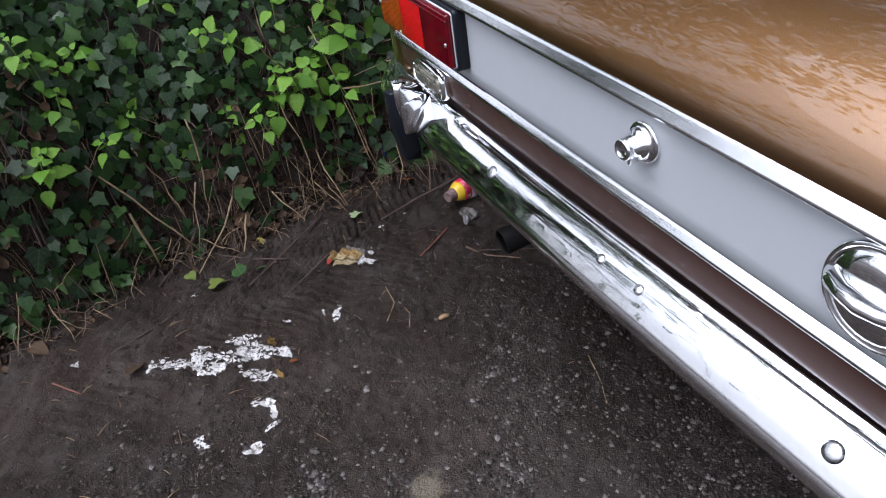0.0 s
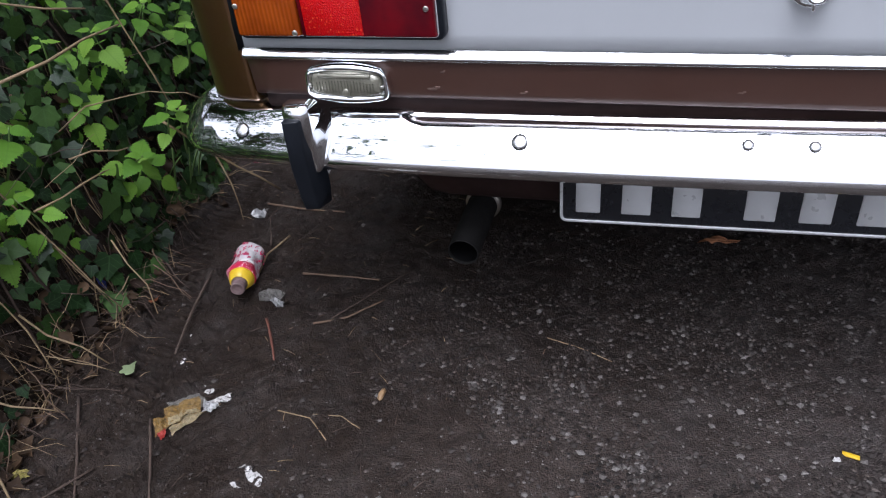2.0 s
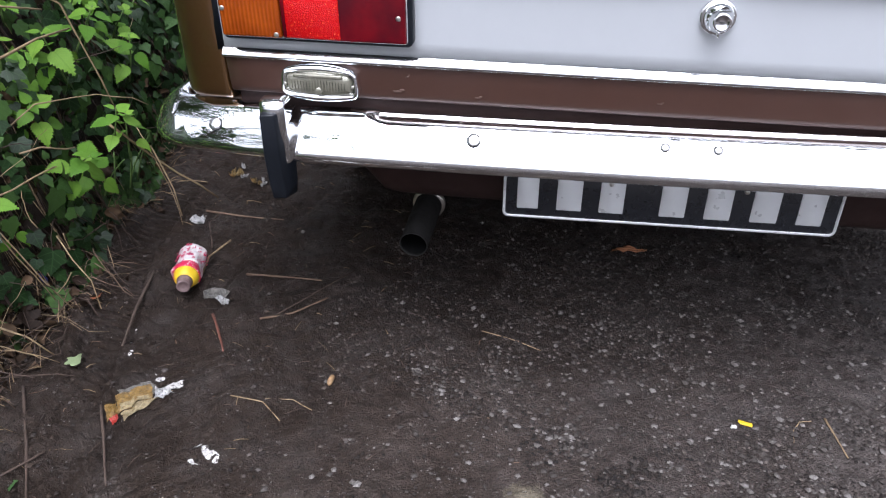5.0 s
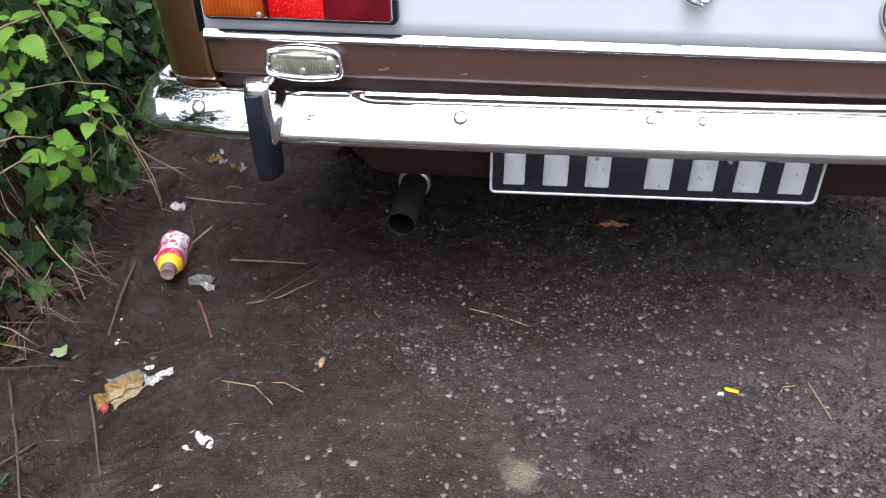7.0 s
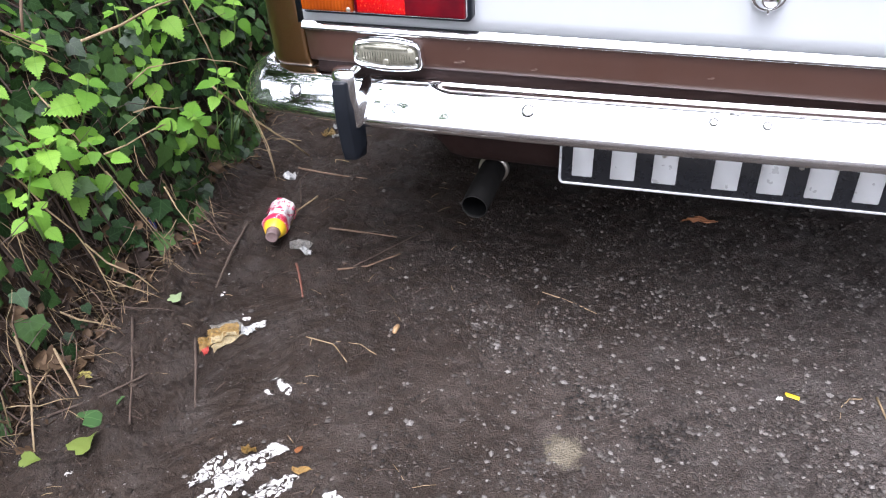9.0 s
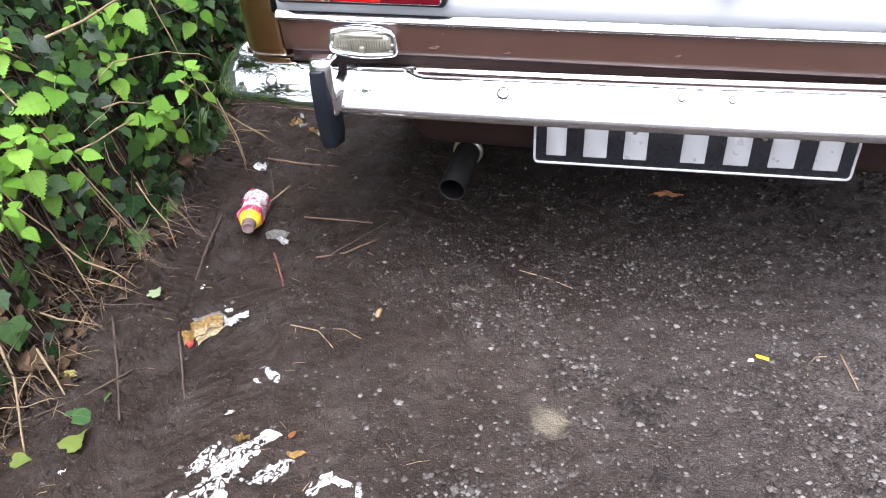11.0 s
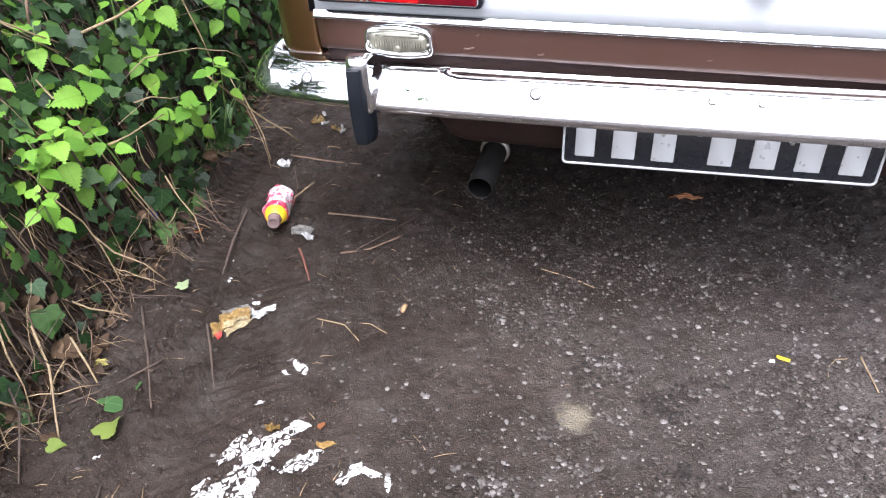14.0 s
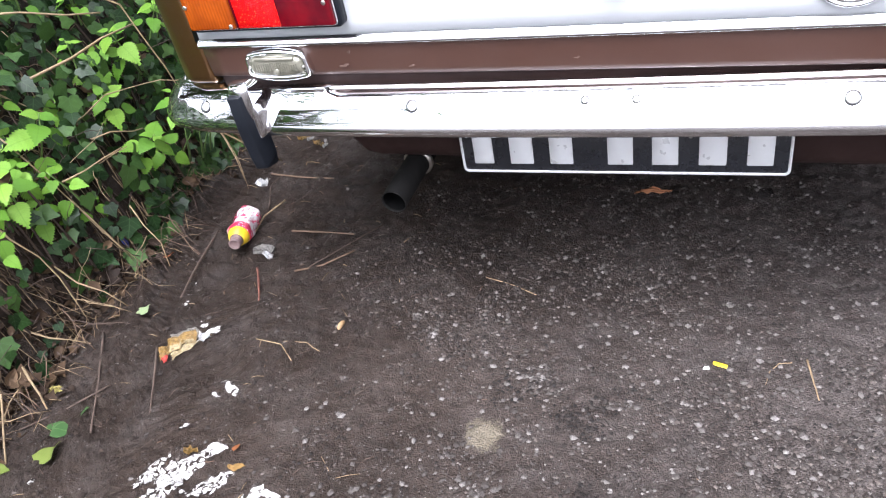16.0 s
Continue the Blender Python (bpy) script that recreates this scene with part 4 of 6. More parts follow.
def build_ivy():
    ivy = thing("ivy", "dense dark green ivy with pale veins climbing the bank", "ivy", kind="")
    shape = ivy_leaf()
    mesh = leaf_mesh("leaf", shape, IVY)
    rest, near = [], []
    for k in range(14500):
        y = rng.uniform(-1.25, 2.4)
        d = 0.015 + 0.70 * rng.rand() ** 1.35
        keep = smoothstep(0.005, 0.07, d + 0.05 * N2(0.0, y * 2)) * (0.55 + 0.9 * (N1(d * 2 + 3, y * 1.3) + 0.5))
        keep *= 1 - 0.8 * float(smoothstep(0.12, -0.2, y) * smoothstep(-0.75, -0.55, y) * smoothstep(0.20, 0.07, d))
        if rng.rand() > keep:
            continue
        off = 0.006 + 0.068 * rng.rand() ** 1.2 * min(1, d / 0.10)
        leaf = random_leaf(y, d, off, rng.uniform(0.019, 0.043) * (1.0 if rng.rand() < 0.90 else 1.4))
        if -0.35 < y < 0.5 and d < 0.40 and off > 0.04 and len(near) < 290:
            near.append(leaf)
        else:
            rest.append(leaf)
    for p, b, s in near:
        ob = new("leaf", mesh)
        ob.parent = ivy
        ob.matrix_basis = pose_of(p, b, s)
    tagged(mass("leaf_mass", shape, rest, IVY, ivy), kind="stuff")
    # creeping stems
    stems = []
    for k in range(110):
        y, d = rng.uniform(-1.3, 2.0), rng.uniform(0.02, 0.2)
        pts = []
        for i in range(7):
            p, n = bank_point(y, d)
            pts.append(p + n * rng.uniform(0.005, 0.05))
            y += rng.normal(0, 0.035)
            d += rng.uniform(0.0, 0.07)
        stems.append(tube(pts, [0.0026, 0.0026, 0.0024, 0.002, 0.002, 0.0016, 0.001], 5))
    tagged(part("stem_mass", join(*stems), BARK, ivy), kind="stuff")


build_ivy()


# nettles
NETTLE_MESH = leaf_mesh("leaf", nettle_leaf(), NETTLE)


def nettle_plant(height, pairs, size, seed):
    r = np.random.RandomState(seed)
    plant = thing("nettle", "young bright green stinging nettle with toothed leaves", "nettle", group="nettles on the bank")
    lean = r.normal(0, 0.12, 2)

    def stem_at(t):
        return np.array([lean[0] * height * t * t, lean[1] * height * t * t, height * (t - 1)])
    part("stem", tube([stem_at(t) for t in lin(0, 1, 6)], [0.0028, 0.0026, 0.0024, 0.002, 0.0017, 0.0012], 6), FRESH, plant)
    for k in range(pairs):
        t = 1 - (0.0, 0.10, 0.30, 0.52)[k] - 0.02
        c = stem_at(t)
        grow = (0.55, 0.95, 1.15, 1.05)[k] * size
        for s in (0, 180):
            a = radians(90 * (k % 2) + s + r.normal(0, 16) + seed * 31)
            out = np.array([math.cos(a), math.sin(a), 0.0])
            rise = 0.35 - 0.25 * k + r.normal(0, 0.12)
            tip = out + np.array([0, 0, rise])
            nor = np.array([0, 0, 1.0]) - out * rise + r.normal(0, 0.15, 3)
            ob = new("leaf", NETTLE_MESH)
            ob.parent = plant
            ob.matrix_basis = pose_of(c + out * (0.004 + 0.007 * k), basis(nor, tip), grow * r.uniform(0.85, 1.15))
    return plant


SPOTS = [(-0.935, 0.022, 0.415, 1.2), (-1.07, 0.13, 0.445, 1.1), (-0.98, -0.10, 0.385, 1.0), (-1.046, 0.306, 0.412, 1.0), (-0.995, 0.256, 0.38, 0.9), (-0.865, 0.342, 0.345, 0.62),
         (-0.94, 0.275, 0.285, 1.05), (-0.955, 0.315, 0.225, 0.7), (-1.025, -0.018, 0.40, 1.0), (-1.06, 0.325, 0.435, 1.0), (-1.04, 0.397, 0.495, 1.05), (-0.985, 0.66, 0.40, 0.85),
         (-0.96, -0.132, 0.395, 0.9), (-0.966, -0.189, 0.335, 0.9), (-1.02, 0.56, 0.50, 0.8), (-0.99, -0.06, 0.27, 0.8), (-1.09, 0.05, 0.52, 0.9), (-0.93, -0.02, 0.32, 0.7), (-0.90, 0.40, 0.30, 0.55),
         (-1.00, -0.33, 0.30, 0.7), (-0.97, -0.46, 0.25, 0.7), (-0.93, -0.72, 0.16, 0.85), (-0.95, -0.80, 0.26, 0.8), (-0.99, -0.55, 0.36, 0.75), (-1.02, -0.25, 0.47, 0.8), (-0.95, 0.05, 0.20, 0.5), (-1.12, 0.75, 0.55, 0.8), (-0.90, -0.86, 0.10, 0.7)]
for k in range(42):
    y = rng.uniform(-1.0, 1.3)
    p, n = bank_point(y, rng.uniform(0.12, 0.36))
    p = p + n * rng.uniform(0.08, 0.12)
    SPOTS.append((p[0], p[1], p[2], rng.uniform(0.35, 0.75)))
for k, (x, y, z, s) in enumerate(SPOTS):
    plant = nettle_plant(0.13 * s ** 0.5 + 0.02, 4, 0.049 * s ** 0.7, 100 + k)
    plant.matrix_basis = pose(x + 0.010, y - 0.004, z + 0.006, rng.normal(10, 10), rng.normal(24, 10), 0)

# strap leaves of a bulb beside the wing
tuft = thing("bluebell_tuft", "tuft of narrow fresh green strap leaves on the bank", "plant")
for k in range(5):
    a = k * 0.7
    base = np.array([-0.965 + 0.02 * math.cos(a), 0.44 + 0.05 * math.sin(a * 1.7), 0.10])
    lean = rng.normal(0, 0.03, 2)
    rows = []
    for t in lin(0, 1, 6):
        w = 0.0075 * (1 - t ** 3) + 0.0005
        c = base + np.array([lean[0] * t * t + 0.03 * t, lean[1] * t * t, 0.10 * t])
        rows.append([c + np.array([0.3 * w, -w, 0.0]), c + np.array([0.002, 0, -0.001]), c + np.array([-0.3 * w, w, 0.0])])
    part("strap_leaf", grid(rows), FRESH, tuft, thick=0.0008)


# dry stalks leaning in the hedge
def stalk(points, r, material=STRAW, label="dry pale stalk leaning through the ivy", name="dry_stalk", wob=0.0022):
    pts = [Vector(p) for p in points]
    fine = []
    for a, b in zip(pts, pts[1:]):
        for t in (0, 0.33, 0.66):
            fine.append(a.lerp(b, t) + Vector(rng.normal(0, wob if t else 0, 3)))
    fine.append(pts[-1])
    n = len(fine)
    me = tube(fine, [r * (1 - 0.45 * i / n) * rng.uniform(0.85, 1.15) for i in range(n)], 6)
    ob = make(name, me[0], me[1], material)
    return tagged(ob, label, "twig", group="dry stalks on the bank")


STALKS = [((-1.10, 0.15, 0.78), (-0.975, 0.40, 0.55), (-0.93, 0.44, 0.29)), ((-0.99, 0.08, 0.50), (-0.99, 0.43, 0.49)), ((-1.08, 0.12, 0.63), (-0.955, 0.31, 0.56)), ((-1.1, 0.05, 0.70), (-1.02, 0.28, 0.68)),
          ((-1.05, 0.25, 0.76), (-0.98, 0.45, 0.74), (-0.95, 0.62, 0.69)), ((-0.98, 0.095, 0.26), (-0.932, 0.19, 0.272)), ((-0.985, 0.12, 0.37), (-0.98, 0.24, 0.385), (-0.93, 0.38, 0.36), (-0.86, 0.46, 0.31)),
          ((-0.95, 0.12, 0.33), (-0.93, 0.26, 0.285)), ((-0.93, 0.50, 0.24), (-0.86, 0.47, 0.10), (-0.812, 0.415, 0.015)), ((-0.86, 0.43, 0.22), (-0.80, 0.40, 0.05)), ((-1.0, -0.2, 0.36), (-0.93, -0.16, 0.20), (-0.88, -0.17, 0.03)),
          ((-0.90, -0.45, 0.19), (-0.86, -0.50, 0.02)), ((-1.02, -0.05, 0.45), (-0.95, 0.0, 0.22), (-0.9, 0.03, 0.05)),
          ((-0.92, -0.70, 0.26), (-0.80, -0.72, 0.02)), ((-1.05, -0.1, 0.60), (-1.0, 0.02, 0.50)), ((-1.08, -0.02, 0.55), (-1.0, 0.10, 0.40)), ((-0.94, -0.02, 0.26), (-0.86, 0.02, 0.04)), ((-0.91, 0.10, 0.16), (-0.82, 0.05, 0.02)),
          ((-0.93, -0.28, 0.10), (-0.84, -0.22, 0.015)), ((-0.96, -0.12, 0.14), (-0.83, -0.10, 0.02))]
for k, pts in enumerate(STALKS):
    stalk(pts, (0.0028, 0.0034, 0.0028, 0.0024, 0.0024)[k] if k < 5 else rng.uniform(0.0013, 0.0022), wob=0.0045)
for pts, r in ((((-0.985, -0.015, 0.76), (-0.975, -0.04, 0.66), (-0.965, -0.075, 0.57)), 0.0040), (((-1.02, 0.05, 0.76), (-0.985, -0.03, 0.69), (-0.975, -0.10, 0.63)), 0.0036)):
    stalk(pts, r, OLDSTICK, "thick weathered dead branch hanging over the ivy", "dead_branch", wob=0.004)
for pts, r in ((((-0.93, -0.02, 0.30), (-0.905, 0.148, 0.292)), 0.0022), (((-0.915, 0.364, 0.302), (-0.87, 0.46, 0.17), (-0.78, 0.56, 0.02)), 0.0034),
               (((-0.99, -0.75, 0.40), (-0.90, -0.60, 0.20), (-0.86, -0.50, 0.03)), 0.0034), (((-0.96, -0.56, 0.30), (-0.945, -0.52, 0.20), (-0.90, -0.50, 0.10)), 0.0024), (((-0.96, -0.42, 0.33), (-0.93, -0.42, 0.24), (-0.90, -0.44, 0.10)), 0.0026),
               (((-0.90, -0.72, 0.22), (-0.87, -0.70, 0.02)), 0.0030), (((-0.89, -0.62, 0.17), (-0.86, -0.60, 0.015)), 0.0034), (((-0.86, -0.36, 0.08), (-0.80, -0.40, 0.012)), 0.0028)):
    stalk(pts, r, wob=0.003)
for k in range(60):
    y = rng.uniform(-1.0, 1.0) if k < 46 else rng.uniform(-0.75, 0.1)
    p, n = bank_point(y, rng.uniform(0.0, 0.22 if k < 46 else 0.1))
    a = p + n * rng.uniform(0.0, 0.10)
    reach = rng.uniform(0.06, 0.21)
    way = np.array([rng.uniform(-0.3, 0.5), rng.normal(0, 0.6), rng.uniform(-0.2, 0.9)])
    b = a + way / np.linalg.norm(way) * reach
    b[2] = max(b[2], gz(b[0], b[1]) + 0.01)
    brown = rng.rand() < 0.62
    stalk((a, (a + b) / 2 + rng.normal(0, 0.006, 3), b), rng.uniform(0.0006, 0.0013), BARK if brown else STRAW, "thin brown twig caught in the ivy" if brown else "dry pale stalk leaning through the ivy")


# dead leaves and fine twigs along the foot of the bank
def build_litter():
    placed = []
    for k in range(1500):
        y = rng.uniform(-1.3, 1.6) if k < 700 else rng.uniform(-1.0, 0.1)
        x = float(foot(y)) + rng.normal(-0.045, 0.035)
        z = gz(x, y)
        placed.append((np.array([x, y, z + rng.uniform(0.002, 0.014)]), basis(np.array([0.3, 0, 1]) + rng.normal(0, 0.6, 3), rng.normal(0, 1, 3)), rng.uniform(0.010, 0.034)))
    for k in range(420):
        y = rng.uniform(-1.1, 1.4)
        p, n = bank_point(y, rng.uniform(0.01, 0.30))
        placed.append((p + n * rng.uniform(0.012, 0.05), basis(n + np.array([0.3, -0.2, 0.3]) + rng.normal(0, 0.6, 3), rng.normal(0, 1, 3)), rng.uniform(0.016, 0.046)))
    curled = simple_leaf()
    curled[0][:, 2] += 0.9 * np.abs(curled[0][:, 0]) - 0.25 * np.sin(curled[0][:, 1] * 4)
    lobed = ivy_leaf()
    lobed[0][:, 2] += 0.5 * np.abs(lobed[0][:, 0]) - 0.3 * np.sin(lobed[0][:, 1] * 5)
    tagged(mass("leaf_litter", curled, placed[::2], DEADLEAF), "brown dead leaves along the foot of the bank", "leaf litter", kind="stuff")
    tagged(mass("leaf_litter", lobed, placed[1::2], DEADLEAF), "curled brown ivy leaves along the foot of the bank", "leaf litter", kind="stuff")
    bits = []
    for k in range(1300):
        y = rng.uniform(-1.2, 1.3)
        wide = rng.rand() < 0.22
        x = float(foot(y)) + (rng.uniform(0.02, 0.75) if wide else rng.normal(-0.035, 0.045))
        L, a = rng.uniform(0.012, 0.04 if wide else 0.11), rng.uniform(0, 6.28)
        dx, dy = math.cos(a) * L, math.sin(a) * L
        z0, z1 = gz(x, y), gz(x + dx, y + dy)
        lift = 0 if wide else rng.uniform(0, 0.02)
        bits.append(tube([(x, y, z0 + 0.002), (x + dx * 0.5, y + dy * 0.5, (z0 + z1) / 2 + 0.004 + lift), (x + dx, y + dy, z1 + 0.002 + lift)], rng.uniform(0.0004, 0.0010), 4))
    tagged(make("twig_litter", *join(*bits[::3]), STRAW), "pale broken stems along the foot of the bank", "twigs", kind="stuff")
    tagged(make("twig_litter", *join(*(bits[1::3] + bits[2::3])), BARK), "dark broken twigs along the foot of the bank", "twigs", kind="stuff")


build_litter()


def build_dry_grass():
    r = np.random.RandomState(63)
    kinds = {"pale": [], "brown": [], "dark": []}
    for k in range(520):
        y = r.uniform(-0.95, 0.45)
        d = r.uniform(-0.01, 0.20)
        x = float(foot(y)) - d
        L = r.uniform(0.03, 0.12)
        a = r.normal(-0.5, 1.3)
        rise = r.uniform(0.0, 0.05) if r.rand() < 0.7 else r.uniform(0.03, 0.10)
        pts = []
        for t in lin(0, 1, 5):
            px, py = x + math.cos(a) * L * t + 0.012 * math.sin(3 * t + k), y + math.sin(a) * L * t + 0.010 * math.sin(4 * t + 2 * k)
            pts.append((px, py, gz(px, py) + 0.003 + rise * (1 - t) + 0.012 * math.sin(math.pi * t)))
        w = r.uniform(0.0006, 0.0017)
        pick = r.rand()
        kinds["pale" if pick < 0.30 else "brown" if pick < 0.62 else "dark"].append(tube(pts, [w, w, w * 0.9, w * 0.8, w * 0.5], 4, 0.7))
    for name, m, label in (("pale", STRAW, "pale dry grass and stems matted at the foot of the bank"), ("brown", OLDSTICK, "brown dead stems matted at the foot of the bank"), ("dark", BARK, "dark rotten stems matted at the foot of the bank")):
        tagged(make("dry_grass", *join(*kinds[name]), m), label, "dry grass", kind="stuff")


build_dry_grass()


def build_fibres():
    r = np.random.RandomState(88)
    dark, pale = [], []
    for k in range(1500):
        if k < 950:
            x, y = r.uniform(-0.95, -0.35), r.uniform(-0.85, 0.6)
        else:
            x, y = r.uniform(-0.4, 1.1), r.uniform(-0.8, 0.5)
        L, a = 0.005 + 0.03 * r.rand() ** 2.5, r.uniform(0, 6.28)
        dx, dy = math.cos(a) * L, math.sin(a) * L
        mx, my = x + dx * 0.5 + r.normal(0, 0.1 * L), y + dy * 0.5 + r.normal(0, 0.1 * L)
        geo = tube([(x, y, gz(x, y) + 0.001), (mx, my, gz(mx, my) + 0.002), (x + dx, y + dy, gz(x + dx, y + dy) + 0.001)], r.uniform(0.0004, 0.0011), 4)
        (pale if r.rand() < 0.05 else dark).append(geo)
    tagged(make("fibres", *join(*dark), FIBRE), "dark fibres and bark crumbs trodden into the mud", "debris", kind="stuff")
    tagged(make("fibres", *join(*pale), OLDSTICK), "short pale fibres lying on the lane", "debris", kind="stuff")


build_fibres()


# shrubs above the bank and the tree over the lane
def build_hedge():
    hedge = thing("hedge", "tall overgrown green hedge above the bank", "hedge")
    placed = []
    for k in range(4600):
        y = rng.uniform(-0.6, 4.5)
        z = rng.uniform(0.7, 1.75) if y > 0.4 else rng.uniform(0.7, 1.0 + 0.5 * (y + 0.6))
        x = -1.55 - 0.45 * (z - 0.7) - abs(rng.normal(0, 0.25)) + 0.25 * math.sin(y * 2.3)
        placed.append((np.array([x, y, z]), basis(np.array([0.8, 0, 0.6]) + rng.normal(0, 0.6, 3), np.array([0.3, 0, -1]) + rng.normal(0, 0.8, 3)), rng.uniform(0.05, 0.10)))
    tagged(mass("leaf_mass", ivy_leaf(), placed, IVY, hedge), kind="stuff")
    limbs = []
    for k in range(40):
        y = rng.uniform(0.3, 4.4)
        pts = [(-1.7 + rng.normal(0, 0.1), y, 0.6)]
        for i in range(4):
            q = pts[-1]
            pts.append((q[0] + rng.normal(0.0, 0.1), q[1] + rng.normal(0, 0.12), q[2] + 0.4))
        limbs.append(tube(pts, [0.012, 0.010, 0.008, 0.006, 0.003], 6))
    tagged(part("branch_mass", join(*limbs), BARK, hedge), kind="stuff")


build_hedge()


def build_tree(x, y, height, seed, leaves=15, spread_=1.25):
    r = np.random.RandomState(seed)
    tree = thing("tree", "leafy tree behind the hedge reaching over the lane", "tree")
    z0 = gz(x, y) - 0.1
    trunk = [(x, y, z0), (x + 0.05, y, z0 + height * 0.25), (x + 0.2, y + 0.1, z0 + height * 0.5), (x + 0.35, y + 0.1, z0 + height * 0.8)]
    part("trunk", tube(trunk, [0.16, 0.13, 0.10, 0.05], 12), BARK, tree)
    limbs, placed = [], []
    for k in range(32):
        t = r.uniform(0.35, 1.0)
        base = np.array([x + 0.35 * t, y + 0.1 * t, z0 + height * 0.8 * t])
        a = r.uniform(0, 6.28)
        way = np.array([math.cos(a) + 0.25, math.sin(a), r.uniform(-0.1, 0.7)])
        way /= np.linalg.norm(way)
        L = r.uniform(0.9, 1.9) * spread_
        pts = [base + way * L * s + np.array([0, 0, -0.15 * s * s]) + r.normal(0, 0.05, 3) * s for s in lin(0, 1, 6)]
        limbs.append(tube(pts, [0.035, 0.028, 0.02, 0.014, 0.009, 0.004], 6))
        for p in pts[1:]:
            for i in range(3):
                tw = p + r.normal(0, 0.26, 3)
                limbs.append(tube([p, (p + tw) / 2 + r.normal(0, 0.03, 3), tw], [0.007, 0.005, 0.002], 4))
                for j in range(leaves):
                    q = tw + r.normal(0, 0.13, 3)
                    placed.append((q, basis(np.array([0, 0, 1.0]) + r.normal(0, 0.6, 3), r.normal(0, 1, 3)), r.uniform(0.075, 0.12)))
    part("limbs", join(*limbs), BARK, tree)
    tagged(mass("crown", simple_leaf(), placed, TREELEAF, tree), kind="stuff")


build_tree(-3.6, -0.7, 4.6, 3, 9)
build_tree(-3.5, 1.4, 6.0, 4, 18, 1.5)
build_tree(-3.1, -2.9, 3.3, 5, 3, 0.8)


# ---- litter on the ground ----
PAPER = plain("white_paper", (0.44, 0.43, 0.405), 0.7, 0, 0.35, 60, 0.0015)
def trodden_material():
    m, nt, b = mat("muddy_white_paper")
    c = ramp(nt, noise_tex(nt, 55, 4), (0.3, (0.30, 0.29, 0.27)), (0.7, (0.47, 0.46, 0.44)))
    c = mix(nt, ramp(nt, noise_tex(nt, 130, 6, 0.72), (0.52, (0, 0, 0)), (0.57, (0.95,) * 3)), c, (0.036, 0.028, 0.022))
    nt.links.new(c, b.inputs["Base Color"])
    b.inputs["Roughness"].default_value = 0.75
    bump(nt, b, noise_tex(nt, 260, 4), 0.6, 0.0015)
    return m


TRODDEN = trodden_material()
FOIL = plain("crumpled_foil", (0.42, 0.42, 0.41), 0.3, 0.6, 0.35, 80, 0.003)
SHINE = plain("pale_wrapper", (0.30, 0.24, 0.13), 0.35, 0.3, 0.7, 160, 0.003)
YELLOWFOIL = plain("yellow_wrapper", (0.20, 0.118, 0.026), 0.4, 0.2, 0.8, 150, 0.003)
FILM = plain("cloudy_film", (0.13, 0.122, 0.108), 0.3, 0.1, 0.7, 150, 0.004)
STRAWFOIL = plain("pale_yellow_foil", (0.36, 0.31, 0.085), 0.45, 0.1, 0.7, 190, 0.003)
REDPRINT = plain("red_print", (0.26, 0.022, 0.014), 0.45, 0, 0.25, 60)
PINK = plain("pink_print", (0.45, 0.012, 0.07), 0.4, 0, 0.3, 70)
YELLOW = plain("yellow_plastic", (0.55, 0.37, 0.012), 0.4, 0, 0.15, 40)
GREYPINK = plain("scuffed_cap", (0.13, 0.085, 0.08), 0.6, 0, 0.35, 90, 0.0006)
DEBRIS = plain("ochre_crust", (0.22, 0.13, 0.035), 0.8, 0, 0.5, 80, 0.002)
GILT = plain("pale_gold_foil", (0.30, 0.21, 0.085), 0.28, 0.6, 0.8, 130, 0.006)


def stone_material(name, lo, mid, hi):
    m, nt, b = mat(name)
    geo = nt.nodes.new("ShaderNodeNewGeometry")
    c = ramp(nt, geo.outputs["Random Per Island"], (0.0, lo), (0.55, mid), (1.0, hi))
    c = mix(nt, ramp(nt, noise_tex(nt, 330, 4), (0.45, (0, 0, 0)), (0.7, (0.6,) * 3)), c, lo)
    nt.links.new(c, b.inputs["Base Color"])
    b.inputs["Roughness"].default_value = 0.75
    b.inputs["Specular IOR Level"].default_value = 0.2
    return m


STONE = stone_material("grey_grit", (0.022, 0.0175, 0.015), (0.055, 0.048, 0.0425), (0.150, 0.139, 0.128))
CRUMB = stone_material("soil_crumbs", (0.010, 0.0074, 0.0062), (0.027, 0.0205, 0.0170), (0.092, 0.077, 0.067))


